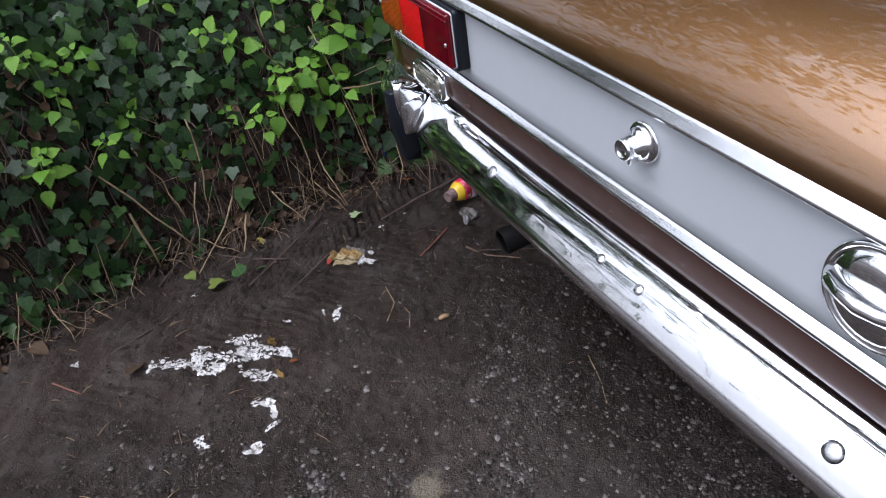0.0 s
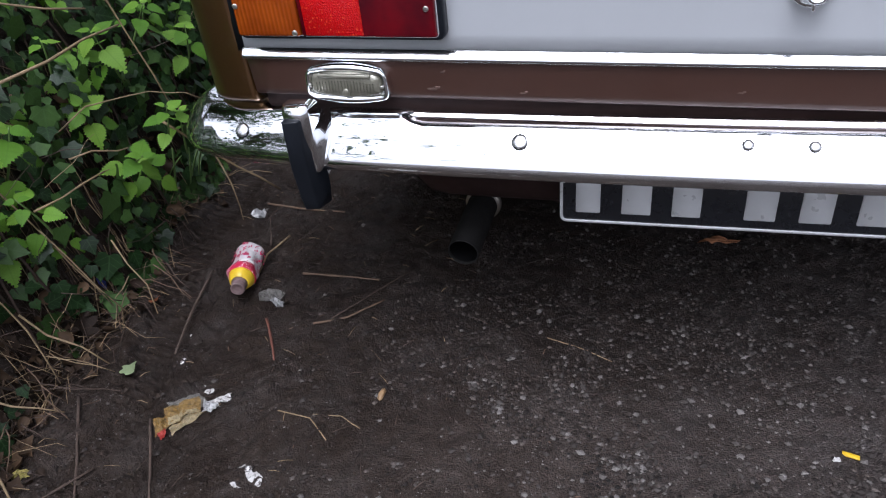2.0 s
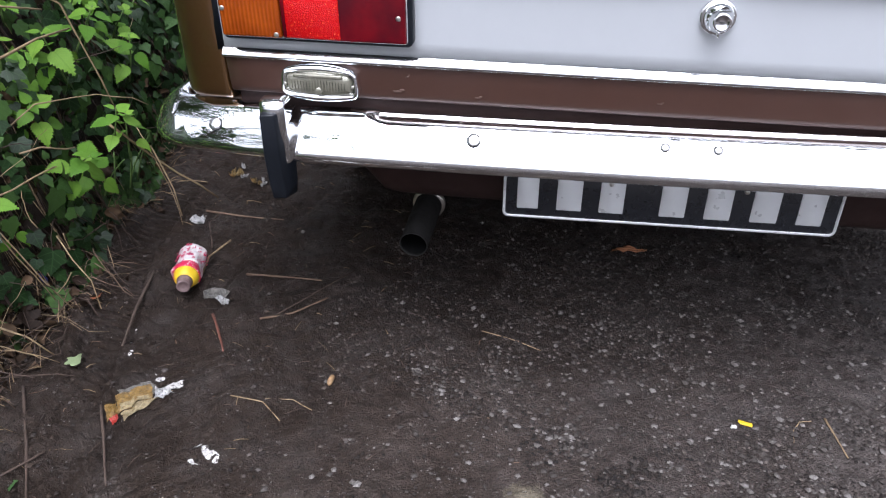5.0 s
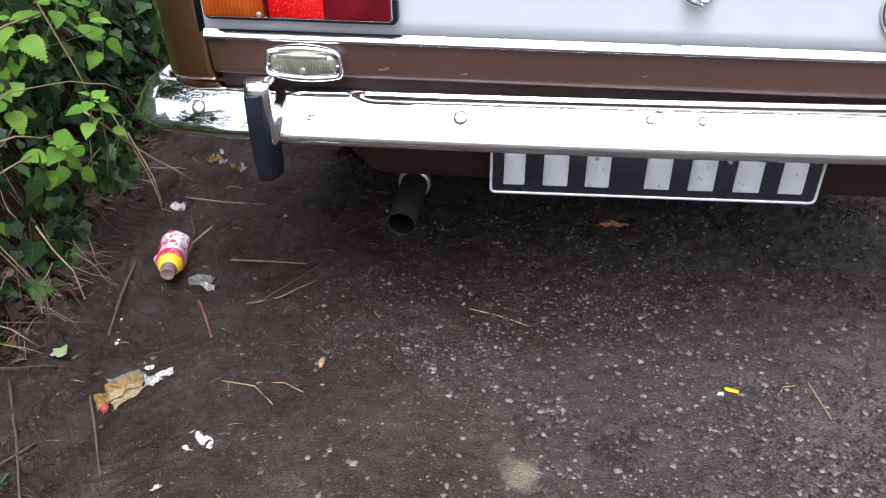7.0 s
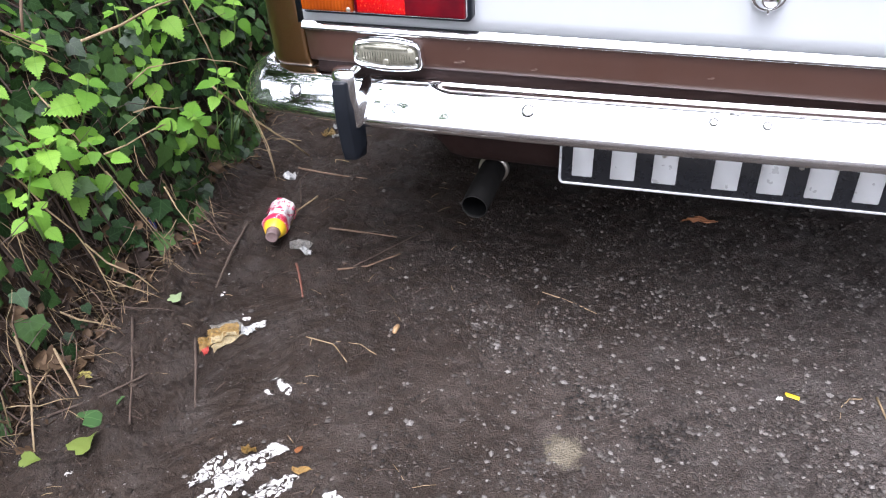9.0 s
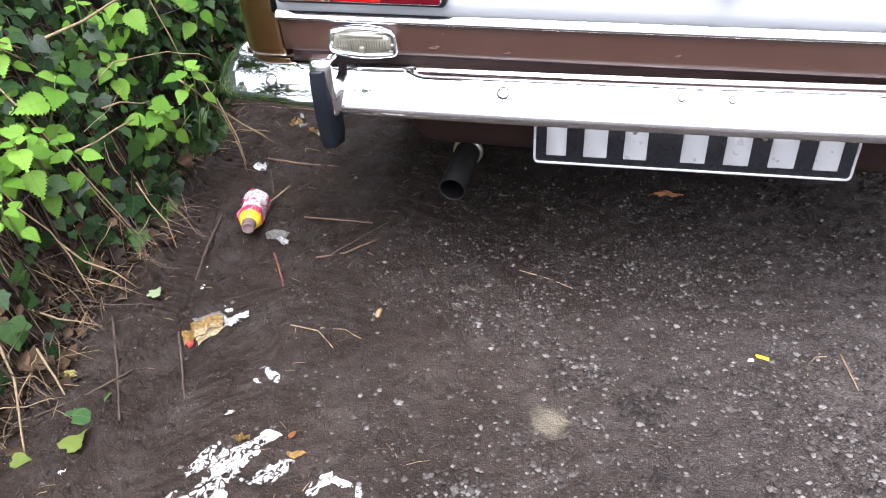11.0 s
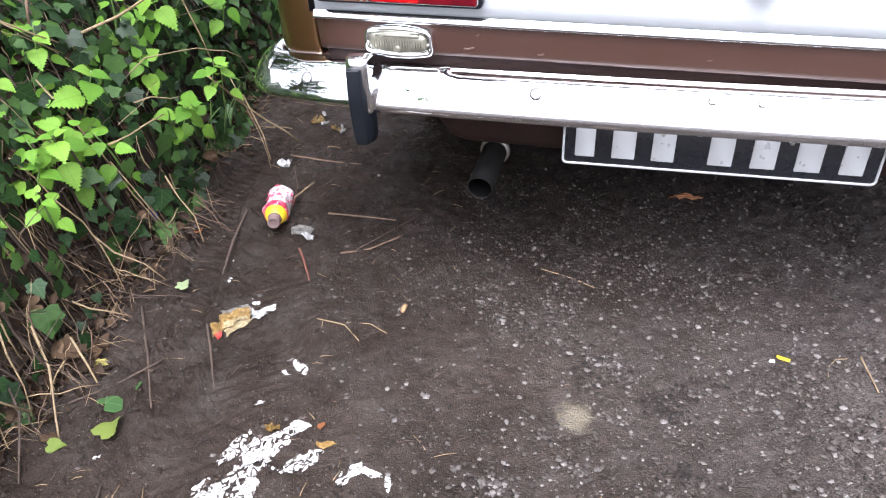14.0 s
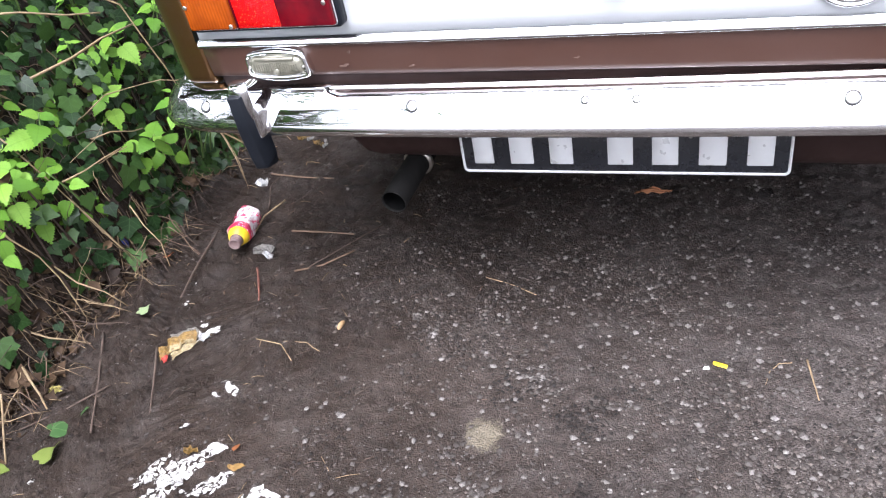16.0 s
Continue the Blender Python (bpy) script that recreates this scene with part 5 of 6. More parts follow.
def pebbles(name, n, lo, hi, spot, material, label, seed, power=3.0, sink=0.35):
    r = np.random.RandomState(seed)
    base = np.array([(0, 0, 1), (0.9, 0.1, 0.25), (0.2, 0.95, 0.2), (-0.85, 0.3, 0.3), (-0.3, -0.9, 0.2), (0.65, -0.7, 0.35), (0.1, 0.0, -0.8)])
    faces = np.array([(0, 1, 2), (0, 2, 3), (0, 3, 4), (0, 4, 5), (0, 5, 1), (6, 2, 1), (6, 3, 2), (6, 4, 3), (6, 5, 4), (6, 1, 5)])
    xy = np.array([spot(r) for k in range(n)])
    xy = xy[xy[:, 0] > foot(xy[:, 1]) - 0.02]
    n = len(xy)
    size = lo + (hi - lo) * r.rand(n) ** power
    v = base[None] * r.uniform(0.7, 1.25, (n, 7, 3)) * size[:, None, None]
    v[:, :, 1] *= r.uniform(0.6, 1.0, n)[:, None]
    v[:, :, 2] *= r.uniform(0.45, 0.8, n)[:, None]
    a = r.uniform(0, 6.28, n)
    c, q = np.cos(a)[:, None], np.sin(a)[:, None]
    x, y = v[:, :, 0] * c - v[:, :, 1] * q, v[:, :, 0] * q + v[:, :, 1] * c
    z = v[:, :, 2] + (ground_z(xy[:, 0], xy[:, 1]) + size * sink)[:, None]
    V = [np.stack([x + xy[:, :1], y + xy[:, 1:], z], -1).reshape(-1, 3)]
    F = [(faces[None] + 7 * np.arange(n)[:, None, None]).reshape(-1, 3)]
    ob = make(name, np.concatenate(V), np.concatenate(F).tolist(), material, smooth=False)
    return tagged(ob, label, "gravel", kind="stuff")


def off_splash(x, y):
    return (x - 0.067) ** 2 + (y + 0.302) ** 2 > 0.038 ** 2


def lane(r):
    while True:
        x, y = r.uniform(-0.9, 1.6), r.uniform(-0.95, 1.3)
        if off_splash(x, y) and r.rand() < (0.15 + 0.85 * float(smoothstep(0.8, -0.1, y))) * (0.03 + 0.97 * float(smoothstep(-0.35, 0.45, x))) * (0.45 + 1.1 * (float(N1(x + 2, y)) + 0.5)):
            return x, y


def clumped(r):
    while True:
        x, y = r.uniform(-0.7, 1.5), r.uniform(-0.95, 1.2)
        if N2(x + 5, y) + N1(x, y + 9) > 0.24 and r.rand() < (0.3 + 0.7 * float(smoothstep(0.3, -0.2, y))) * (0.06 + 0.94 * float(smoothstep(-0.15, 0.4, x))):
            return x, y


def crumbled(r):
    while True:
        x, y = r.uniform(-0.95, 1.3), r.uniform(-0.95, 1.1)
        drift = 0.10 + 0.90 * float(smoothstep(-0.08, 0.20, 0.7 * N2(x + 5, y) + 0.6 * N1(x * 2.1, y * 2.1 + 9)))
        if off_splash(x, y) and r.rand() < drift * (0.08 + 0.92 * float(smoothstep(-0.52, -0.05, x + 0.12 * y + 0.25 * N1(x, y)))):
            return x, y


def heaps(*spots):
    """Picks places in small heaps, each (x, y, spread, share)."""
    share = np.cumsum([q[3] for q in spots]) / sum(q[3] for q in spots)

    def at(r):
        x, y, w, _ = spots[int(np.searchsorted(share, r.rand()))]
        a = r.uniform(0, 6.28)
        d = w * abs(r.normal(0, 0.75))
        return x + d * math.cos(a), y + 0.8 * d * math.sin(a)
    return at


pebbles("gravel", 14000, 0.0012, 0.0084, lane, STONE, "small pale grey grit scattered over the lane", 21, 3.6)
pebbles("gravel", 3200, 0.0018, 0.0064, clumped, STONE, "patches of loose grey grit on the lane", 22, 2.0)
pebbles("soil_crumbs", 36000, 0.0014, 0.0062, crumbled, CRUMB, "dark crumbs of soil over the lane", 23, 2.6, 0.25)


def verge(r):
    while True:
        x, y = r.uniform(-0.98, -0.25), r.uniform(-0.9, 0.7)
        if r.rand() < 1 - 0.9 * float(smoothstep(-0.62, -0.25, x)):
            return x, y


def open_lane(r):
    while True:
        x, y = r.uniform(-0.45, 1.4), r.uniform(-0.9, 0.6)
        if r.rand() < (0.35 + 0.9 * (float(N1(x + 4, y - 2)) + 0.4)) * (0.12 + 0.88 * float(smoothstep(-0.3, 0.4, x))):
            return x, y


CLOD = stone_material("mud_clods", (0.009, 0.0058, 0.004), (0.018, 0.012, 0.0085), (0.035, 0.024, 0.017))
pebbles("mud_clods", 3800, 0.0015, 0.0068, verge, CLOD, "dark crumbled clods of mud beside the bank", 24, 2.6, 0.05)
pebbles("gravel", 800, 0.0036, 0.0086, open_lane, STONE, "larger pale stones lying loose on the lane", 25, 1.8, 0.25)


# soil crumbs coloured nearly black to carry their own small shadows
BLACK = stone_material("dark_crumbs", (0.006, 0.0046, 0.0039), (0.0125, 0.0096, 0.0081), (0.034, 0.0270, 0.0230))
pebbles("gravel", 5200, 0.0022, 0.0046, lane, STONE, "loose grey grit lying over the lane", 26, 1.4, 0.3)
pebbles("soil_crumbs", 9000, 0.0018, 0.0044, crumbled, BLACK, "nearly black crumbs of soil over the lane, shadow in their colour", 27, 1.5, 0.45)
pebbles("gravel", 560, 0.0020, 0.0068, heaps((0.133, -0.165, 0.036, 90), (-0.101, -0.078, 0.03, 60), (0.087, -0.418, 0.032, 50), (-0.039, -0.468, 0.05, 90), (0.282, -0.21, 0.02, 25), (0.137, -0.303, 0.022, 18), (0.576, 0.265, 0.06, 60), (0.684, 0.273, 0.05, 50), (0.021, -0.354, 0.05, 60), (-0.142, -0.031, 0.03, 25)), STONE, "small heaps of loose grey grit on the lane", 28, 1.5, 0.4)
pebbles("soil_crumbs", 520, 0.0018, 0.0052, heaps((0.204, -0.245, 0.026, 300), (0.250, -0.215, 0.024, 180), (0.243, -0.262, 0.030, 150), (0.080, -0.196, 0.04, 120), (0.146, -0.162, 0.04, 120), (0.257, -0.388, 0.05, 150), (0.295, -0.170, 0.03, 80), (-0.06, -0.47, 0.05, 120)), BLACK, "small heaps of crumbled soil on the lane, shading in their dark colour", 29, 1.6, 0.5)


def ground_stick(pts, r, material, label, lift=0.0):
    fine = []
    for (ax_, ay_), (bx_, by_) in zip(pts, pts[1:]):
        for t in (0, 0.25, 0.5, 0.75):
            x, y = ax_ + (bx_ - ax_) * t, ay_ + (by_ - ay_) * t
            fine.append((x + rng.normal(0, 0.0004), y + rng.normal(0, 0.0004), gz(x, y)))
    x, y = pts[-1]
    fine.append((x, y, gz(x, y)))
    n = len(fine)
    # a stiff stick rests on the high spots
    za, zb = fine[0][2], fine[-1][2]
    over = max(p[2] - (za + (zb - za) * i / (n - 1)) for i, p in enumerate(fine))
    fine = [(p[0], p[1], za + (zb - za) * i / (n - 1) + 0.6 * over + r * 0.6 + lift) for i, p in enumerate(fine)]
    r *= 0.82
    geo = tube(fine, [r * (1.1 - 0.4 * i / n) * rng.uniform(0.85, 1.15) for i in range(n)], 6)
    return tagged(make("stick", *geo, material), label, "stick", group="sticks on the ground")


for pts, r, m, label in (
        (((-0.85, -0.173), (-0.76, -0.30), (-0.678, -0.424)), 0.0032, BARK, "straight brown stick lying in the mud"),
        (((-0.683, -0.199), (-0.63, -0.285), (-0.585, -0.36)), 0.0030, BARK, "brown stick lying in the mud"),
        (((-0.595, 0.083), (-0.56, 0.03), (-0.527, -0.028)), 0.0034, REDTWIG, "short red-brown twig on the mud"),
        (((-0.58, 0.237), (-0.50, 0.238), (-0.406, 0.236)), 0.0030, OLDSTICK, "pale brown stick on the ground"),
        (((-0.492, 0.08), (-0.43, 0.105), (-0.371, 0.165)), 0.0028, OLDSTICK, "dark red-brown twig on the ground"),
        (((-0.793, 0.507), (-0.68, 0.49), (-0.577, 0.486)), 0.0030, OLDSTICK, "pale forked stick under the bumper"),
        (((-0.036, 0.11), (0.03, 0.09), (0.083, 0.065)), 0.0014, STRAW, "thin pale straw on the lane"),
        (((-0.461, -0.15), (-0.40, -0.155), (-0.357, -0.193)), 0.0015, STRAW, "thin curved straw on the lane"),
        (((0.574, -0.056), (0.58, -0.10), (0.586, -0.144)), 0.0020, STRAW, "short yellow straw on the lane"),
        (((0.551, -0.063), (0.53, -0.068), (0.515, -0.09), (0.508, -0.12)), 0.0010, STRAW, "thin hooked straw on the lane"),
        (((-0.67, 0.369), (-0.69, 0.29), (-0.672, 0.20)), 0.0030, STRAW, "curved pale twig beside the bottle"),
        (((-0.789, 0.216), (-0.76, 0.08), (-0.723, -0.048)), 0.0036, BARK, "dark stick across the tyre track"),
        (((-0.83, -0.45), (-0.77, -0.385), (-0.72, -0.31)), 0.0028, BARK, "dark thin stick in the mud"),
        (((-0.87, -0.25), (-0.90, -0.12), (-0.93, 0.0)), 0.0030, BARK, "brown stick at the foot of the bank"),
        (((-0.95, -0.35), (-0.87, -0.42), (-0.80, -0.52)), 0.0030, STRAW, "pale stalk lying at the foot of the bank"),
        (((-0.94, -0.45), (-0.86, -0.52), (-0.80, -0.62)), 0.0026, BARK, "brown stalk lying at the foot of the bank"),
        (((-0.31, -0.16), (-0.35, -0.14), (-0.40, -0.145)), 0.0010, STRAW, "thin dry stem on the lane"),
        (((0.10, -0.50), (0.125, -0.455)), 0.0018, STRAW, "short dry stem on the lane"),
        (((-0.66, -0.60), (-0.60, -0.75)), 0.0026, BARK, "brown stick in the mud"),
        (((-0.58, -0.88), (-0.52, -0.83)), 0.0030, REDTWIG, "red-brown chip of bark in the mud"),
        (((-0.46, 0.10), (-0.34, 0.28)), 0.0018, BARK, "thin dark twig under the bumper"),
        (((-0.70, 0.33), (-0.76, 0.45), (-0.74, 0.60)), 0.0022, BARK, "thin dark twig beside the bottle")):
    ground_stick(pts, r, m, label)


def scrap(name, cx, cy, w, h, turn, material, parent, seed, lift=0.004, crumple=0.006):
    """A torn, crumpled sheet lying on the ground, with a ragged outline and folded relief."""
    r = np.random.RandomState(seed)
    n = 7
    a = radians(turn)
    rag = np.repeat(r.uniform(0.55, 1.1, 12), 2) * r.uniform(0.85, 1.05, 24)
    rows = []
    for i in range(n + 1):
        row = []
        for j in range(13):
            t = 2 * math.pi * j / 12
            k = (i / n) * rag[(j % 12) * 2]
            u, v = math.cos(t) * k * w / 2, math.sin(t) * k * h / 2
            x, y = cx + u * math.cos(a) - v * math.sin(a), cy + u * math.sin(a) + v * math.cos(a)
            row.append((x, y, gz(x, y) + lift + crumple * (r.rand() - 0.35) * (0.35 + 0.65 * i / n)))
        row[12] = row[0]
        rows.append(row[:12])
    rows[0] = [rows[0][0]] * 12
    v, f = grid(rows, True)
    f = [q for q in f if len({tuple(v[i]) for i in q}) > 2]
    return make(name, v, f, material, parent, smooth=False, thick=0.0004)


def flakes(ob, cx, cy, sx, sy, turn, tear, seed, material=None):
    """Trodden sheet of paper, cracked into straight-edged shards that lie close over the mud."""
    r = np.random.RandomState(seed)
    cell = 0.0012
    nx, ny = int(sx * 2.5 / cell) + 2, int(sy * 2.5 / cell) + 2
    u, v = np.meshgrid((np.arange(nx + 1) - nx / 2) * cell, (np.arange(ny + 1) - ny / 2) * cell, indexing="ij")
    ox, oy = r.uniform(0, 40, 2)
    # uneven seeds, stretched along the sheet
    count = max(5, int(sx * sy * 6.25 / 0.00009))
    px, py = r.uniform(-1.25, 1.25, count) * sx, r.uniform(-1.25, 1.25, count) * sy
    lean = r.uniform(-0.5, 0.5)
    near, gap, own = np.full(u.shape, 9.0), np.full(u.shape, 9.0), np.zeros(u.shape, dtype=int)
    for k in range(count):
        du, dv = u - px[k], v - py[k]
        d = np.hypot(du + lean * dv, 1.7 * dv)
        gap = np.where(d < near, near, np.minimum(gap, d))
        own = np.where(d < near, k, own)
        near = np.minimum(near, d)
    whole = 1.12 - (px / sx) ** 2 - (py / sy) ** 2 + tear * (2.2 * N3(px * 0.8 + oy, py * 0.8 + ox) + r.normal(0, 0.16, count)) > 0
    whole[int(np.argmin((px / sx) ** 2 + (py / sy) ** 2))] = True
    crack = np.where(r.rand(count)[own] < 0.72, -1.0, 0.0018)
    edge = 1.45 - (u / sx) ** 2 - (v / sy) ** 2 + tear * (0.9 * N3(u + ox, v + oy) + 1.1 * N4(u * 1.5 + ox, v * 1.5 + oy))
    keep = whole[own] & (gap - near > crack) & (edge > 0) & (N4(u * 1.4 + ox, v * 1.4 + oy) > -0.34)
    quad = keep[:-1, :-1] & keep[1:, :-1] & keep[:-1, 1:] & keep[1:, 1:]
    a = radians(turn)
    x, y = cx + u * math.cos(a) - v * math.sin(a), cy + u * math.sin(a) + v * math.cos(a)
    tilt = r.normal(0, 0.10, (2, count))
    rise = r.uniform(0.0012, 0.0042, count)
    z = rise[own] + tilt[0][own] * (u - px[own]) + tilt[1][own] * (v - py[own]) + 0.004 * N3(u * 1.5, v * 1.5 + ox)
    z = ground_z(x, y) + np.maximum(z, 0.0009)
    ids = np.arange(u.size).reshape(u.shape)
    at_ = np.argwhere(quad)
    if not len(at_):
        at_ = np.array([[nx // 2, ny // 2]])
    faces = [(int(ids[i, j]), int(ids[i + 1, j]), int(ids[i + 1, j + 1]), int(ids[i, j + 1])) for i, j in at_]
    used = sorted({i for q in faces for i in q})
    spot = {i: k for k, i in enumerate(used)}
    co = np.stack([x, y, z], -1).reshape(-1, 3)[used]
    make("scrap", co, [tuple(spot[i] for i in q) for q in faces], material or TRODDEN, ob, smooth=False)


def torn_paper(label, *sheets):
    ob = thing("torn_paper", label, "paper", group="torn white paper")
    for sheet in sheets:
        flakes(ob, *sheet)


torn_paper("trodden shreds of white paper in the mud", (-0.468, -0.594, 0.106, 0.040, 66, 1.2, 1), (-0.424, -0.466, 0.060, 0.021, 52, 1.1, 2), (-0.480, -0.487, 0.040, 0.009, 72, 1.0, 3))
torn_paper("white paper shreds trodden into the mud", (-0.364, -0.486, 0.036, 0.019, 48, 1.1, 4), (-0.396, -0.418, 0.024, 0.008, 30, 1.2, 16))
torn_paper("white paper shreds on the lane", (-0.270, -0.502, 0.036, 0.013, 48, 1.0, 5), (-0.240, -0.488, 0.026, 0.007, -8, 1.0, 15), (-0.207, -0.500, 0.005, 0.017, 15, 0.6, 17))
torn_paper("small torn piece of white paper", (-0.447, -0.277, 0.018, 0.008, -40, 1.5, 6), (-0.474, -0.263, 0.007, 0.004, 60, 0.6, 61), (-0.463, -0.303, 0.008, 0.003, 0, 0.6, 62))
torn_paper("small bits of white paper", (-0.480, -0.384, 0.010, 0.007, 40, 0.8, 7), (-0.453, -0.364, 0.007, 0.004, 30, 0.5, 71))
torn_paper("torn corner of white paper", (-0.24, -0.63, 0.018, 0.014, 30, 0.4, 8))
torn_paper("torn corner of white paper", (-0.175, -0.545, 0.022, 0.011, 70, 0.4, 9))
for k, (x, y, c) in enumerate(((-0.717, -0.026, 0.006), (-0.70, -0.06, 0.006), (-0.735, 0.02, 0.006), (-0.335, 0.11, 0.006), (-0.88, -0.36, 0.009), (-0.90, -0.31, 0.008), (-0.62, -0.83, 0.010), (-0.70, -0.55, 0.008), (-0.61, -0.125, 0.009))):
    torn_paper("tiny scrap of white paper", (x, y, c * 1.2, c * 0.8, rng.uniform(0, 180), 0.3, 30 + k))


def panel(name, corners, material, parent, seed, lift=0.003, crumple=0.005):
    """A creased four-sided piece of foil lying on the ground."""
    r = np.random.RandomState(seed)
    n = 8
    (ax_, ay_), (bx_, by_), (cx_, cy_), (dx_, dy_) = corners
    rows = []
    for i in range(n + 1):
        row = []
        for j in range(n + 1):
            s_, t_ = i / n, j / n
            x = (ax_ * (1 - s_) + bx_ * s_) * (1 - t_) + (dx_ * (1 - s_) + cx_ * s_) * t_ + r.normal(0, 0.0007)
            y = (ay_ * (1 - s_) + by_ * s_) * (1 - t_) + (dy_ * (1 - s_) + cy_ * s_) * t_ + r.normal(0, 0.0007)
            row.append((x, y, gz(x, y) + lift + crumple * r.rand()))
        rows.append(row)
    v, f = grid(rows)
    return make(name, v, f, material, parent, smooth=False, thick=0.0003)


# sweet wrapper: a yellow printed panel with a red end, silver folds and a white tail
wrapper = thing("sweet_wrapper", "flattened yellow and silver sweet wrapper with a red end", "wrapper")
panel("fold", ((-0.668, -0.168), (-0.622, -0.138), (-0.588, -0.150), (-0.640, -0.190)), FILM, wrapper, 301, 0.0015)
panel("fold", ((-0.640, -0.212), (-0.628, -0.222), (-0.595, -0.174), (-0.606, -0.166)), SHINE, wrapper, 302, 0.002)
panel("front", ((-0.664, -0.182), (-0.614, -0.146), (-0.600, -0.168), (-0.642, -0.212)), YELLOWFOIL, wrapper, 303, 0.0045)
panel("print", ((-0.646, -0.198), (-0.610, -0.166), (-0.604, -0.172), (-0.640, -0.209)), SHINE, wrapper, 304, 0.0078, 0.0008)
panel("fold", ((-0.606, -0.146), (-0.580, -0.147), (-0.560, -0.167), (-0.597, -0.173)), FOIL, wrapper, 305, 0.0035)
panel("tail", ((-0.583, -0.151), (-0.558, -0.131), (-0.551, -0.147), (-0.575, -0.162)), TRODDEN, wrapper, 306, 0.006)
panel("tip", ((-0.672, -0.204), (-0.655, -0.196), (-0.640, -0.214), (-0.655, -0.230)), YELLOWFOIL, wrapper, 307, 0.0035)
panel("tip", ((-0.652, -0.226), (-0.642, -0.218), (-0.637, -0.225), (-0.645, -0.233)), REDPRINT, wrapper, 308, 0.005)

for x, y, w, h, m, label in ((-0.620, 0.155, 0.075, 0.05, FILM, "crumpled clear plastic film beside the bottle"), (-0.595, 0.135, 0.04, 0.018, FOIL, "strip of crumpled foil"), (-0.795, 0.46, 0.045, 0.04, FOIL, "crumpled scrap of foil in the tyre track"), (-0.830, -0.350, 0.030, 0.020, STRAWFOIL, "small crumpled pale yellow scrap in the mud"), (-0.435, -0.435, 0.03, 0.022, YELLOWFOIL, "ochre crust in the mud")):
    ob = scrap("litter", x, y, w, h, rng.uniform(0, 180), m, None, int(1000 + x * -100), 0.004, 0.012)
    tagged(ob, label, "litter")


# two torn pieces of gold foil, folded over themselves
for fx, fy, fs, label in ((-0.800, 0.748, 1.0, "crumpled pale gold foil under the wing"), (-0.722, 0.700, 0.8, "torn pale gold foil under the bumper corner")):
    foil = thing("torn_foil", label, "litter")
    for k, (dx, dy, w, h, m) in enumerate(((0.0, 0.0, 0.052, 0.030, GILT), (0.022, -0.016, 0.034, 0.018, FOIL), (-0.020, 0.012, 0.030, 0.022, GILT), (0.010, 0.020, 0.024, 0.014, FOIL), (-0.014, -0.018, 0.022, 0.012, DEBRIS))):
        scrap("fold", fx + dx * fs, fy + dy * fs, w * fs, h * fs, 37 * k, m, foil, 940 + k, 0.004 + 0.002 * k, 0.016)


def label_material(name, base, ink, cover, size):
    """Torn printed film: ink in broken strokes and dots over the base colour."""
    m, nt, b = mat(name)
    tc = nt.nodes.new("ShaderNodeTexCoord")
    v = node(nt, "ShaderNodeTexVoronoi", Scale=size)
    nt.links.new(tc.outputs["Object"], v.inputs["Vector"])
    dots = ramp(nt, v.outputs["Distance"], (0.30, (1, 1, 1)), (0.36, (0, 0, 0)))
    blots = ramp(nt, noise_tex(nt, 62, 4, 0.6), (cover, (0, 0, 0)), (cover + 0.03, (1, 1, 1)))
    c = mix(nt, mix(nt, 1.0, dots, ramp(nt, noise_tex(nt, 26, 2), (0.5, (0, 0, 0)), (0.55, (1, 1, 1))), "MULTIPLY"), base, ink)
    c = mix(nt, blots, c, ink)
    c = mix(nt, ramp(nt, noise_tex(nt, 90, 5, 0.7), (0.56, (0, 0, 0)), (0.72, (0.7,) * 3)), c, (0.06, 0.045, 0.035))
    nt.links.new(c, b.inputs["Base Color"])
    b.inputs["Roughness"].default_value = 0.32
    return m


LABEL = label_material("printed_white_label", (0.52, 0.50, 0.49), (0.36, 0.012, 0.07), 0.585, 190)
LABELRED = label_material("printed_red_label", (0.42, 0.012, 0.05), (0.60, 0.50, 0.50), 0.60, 230)


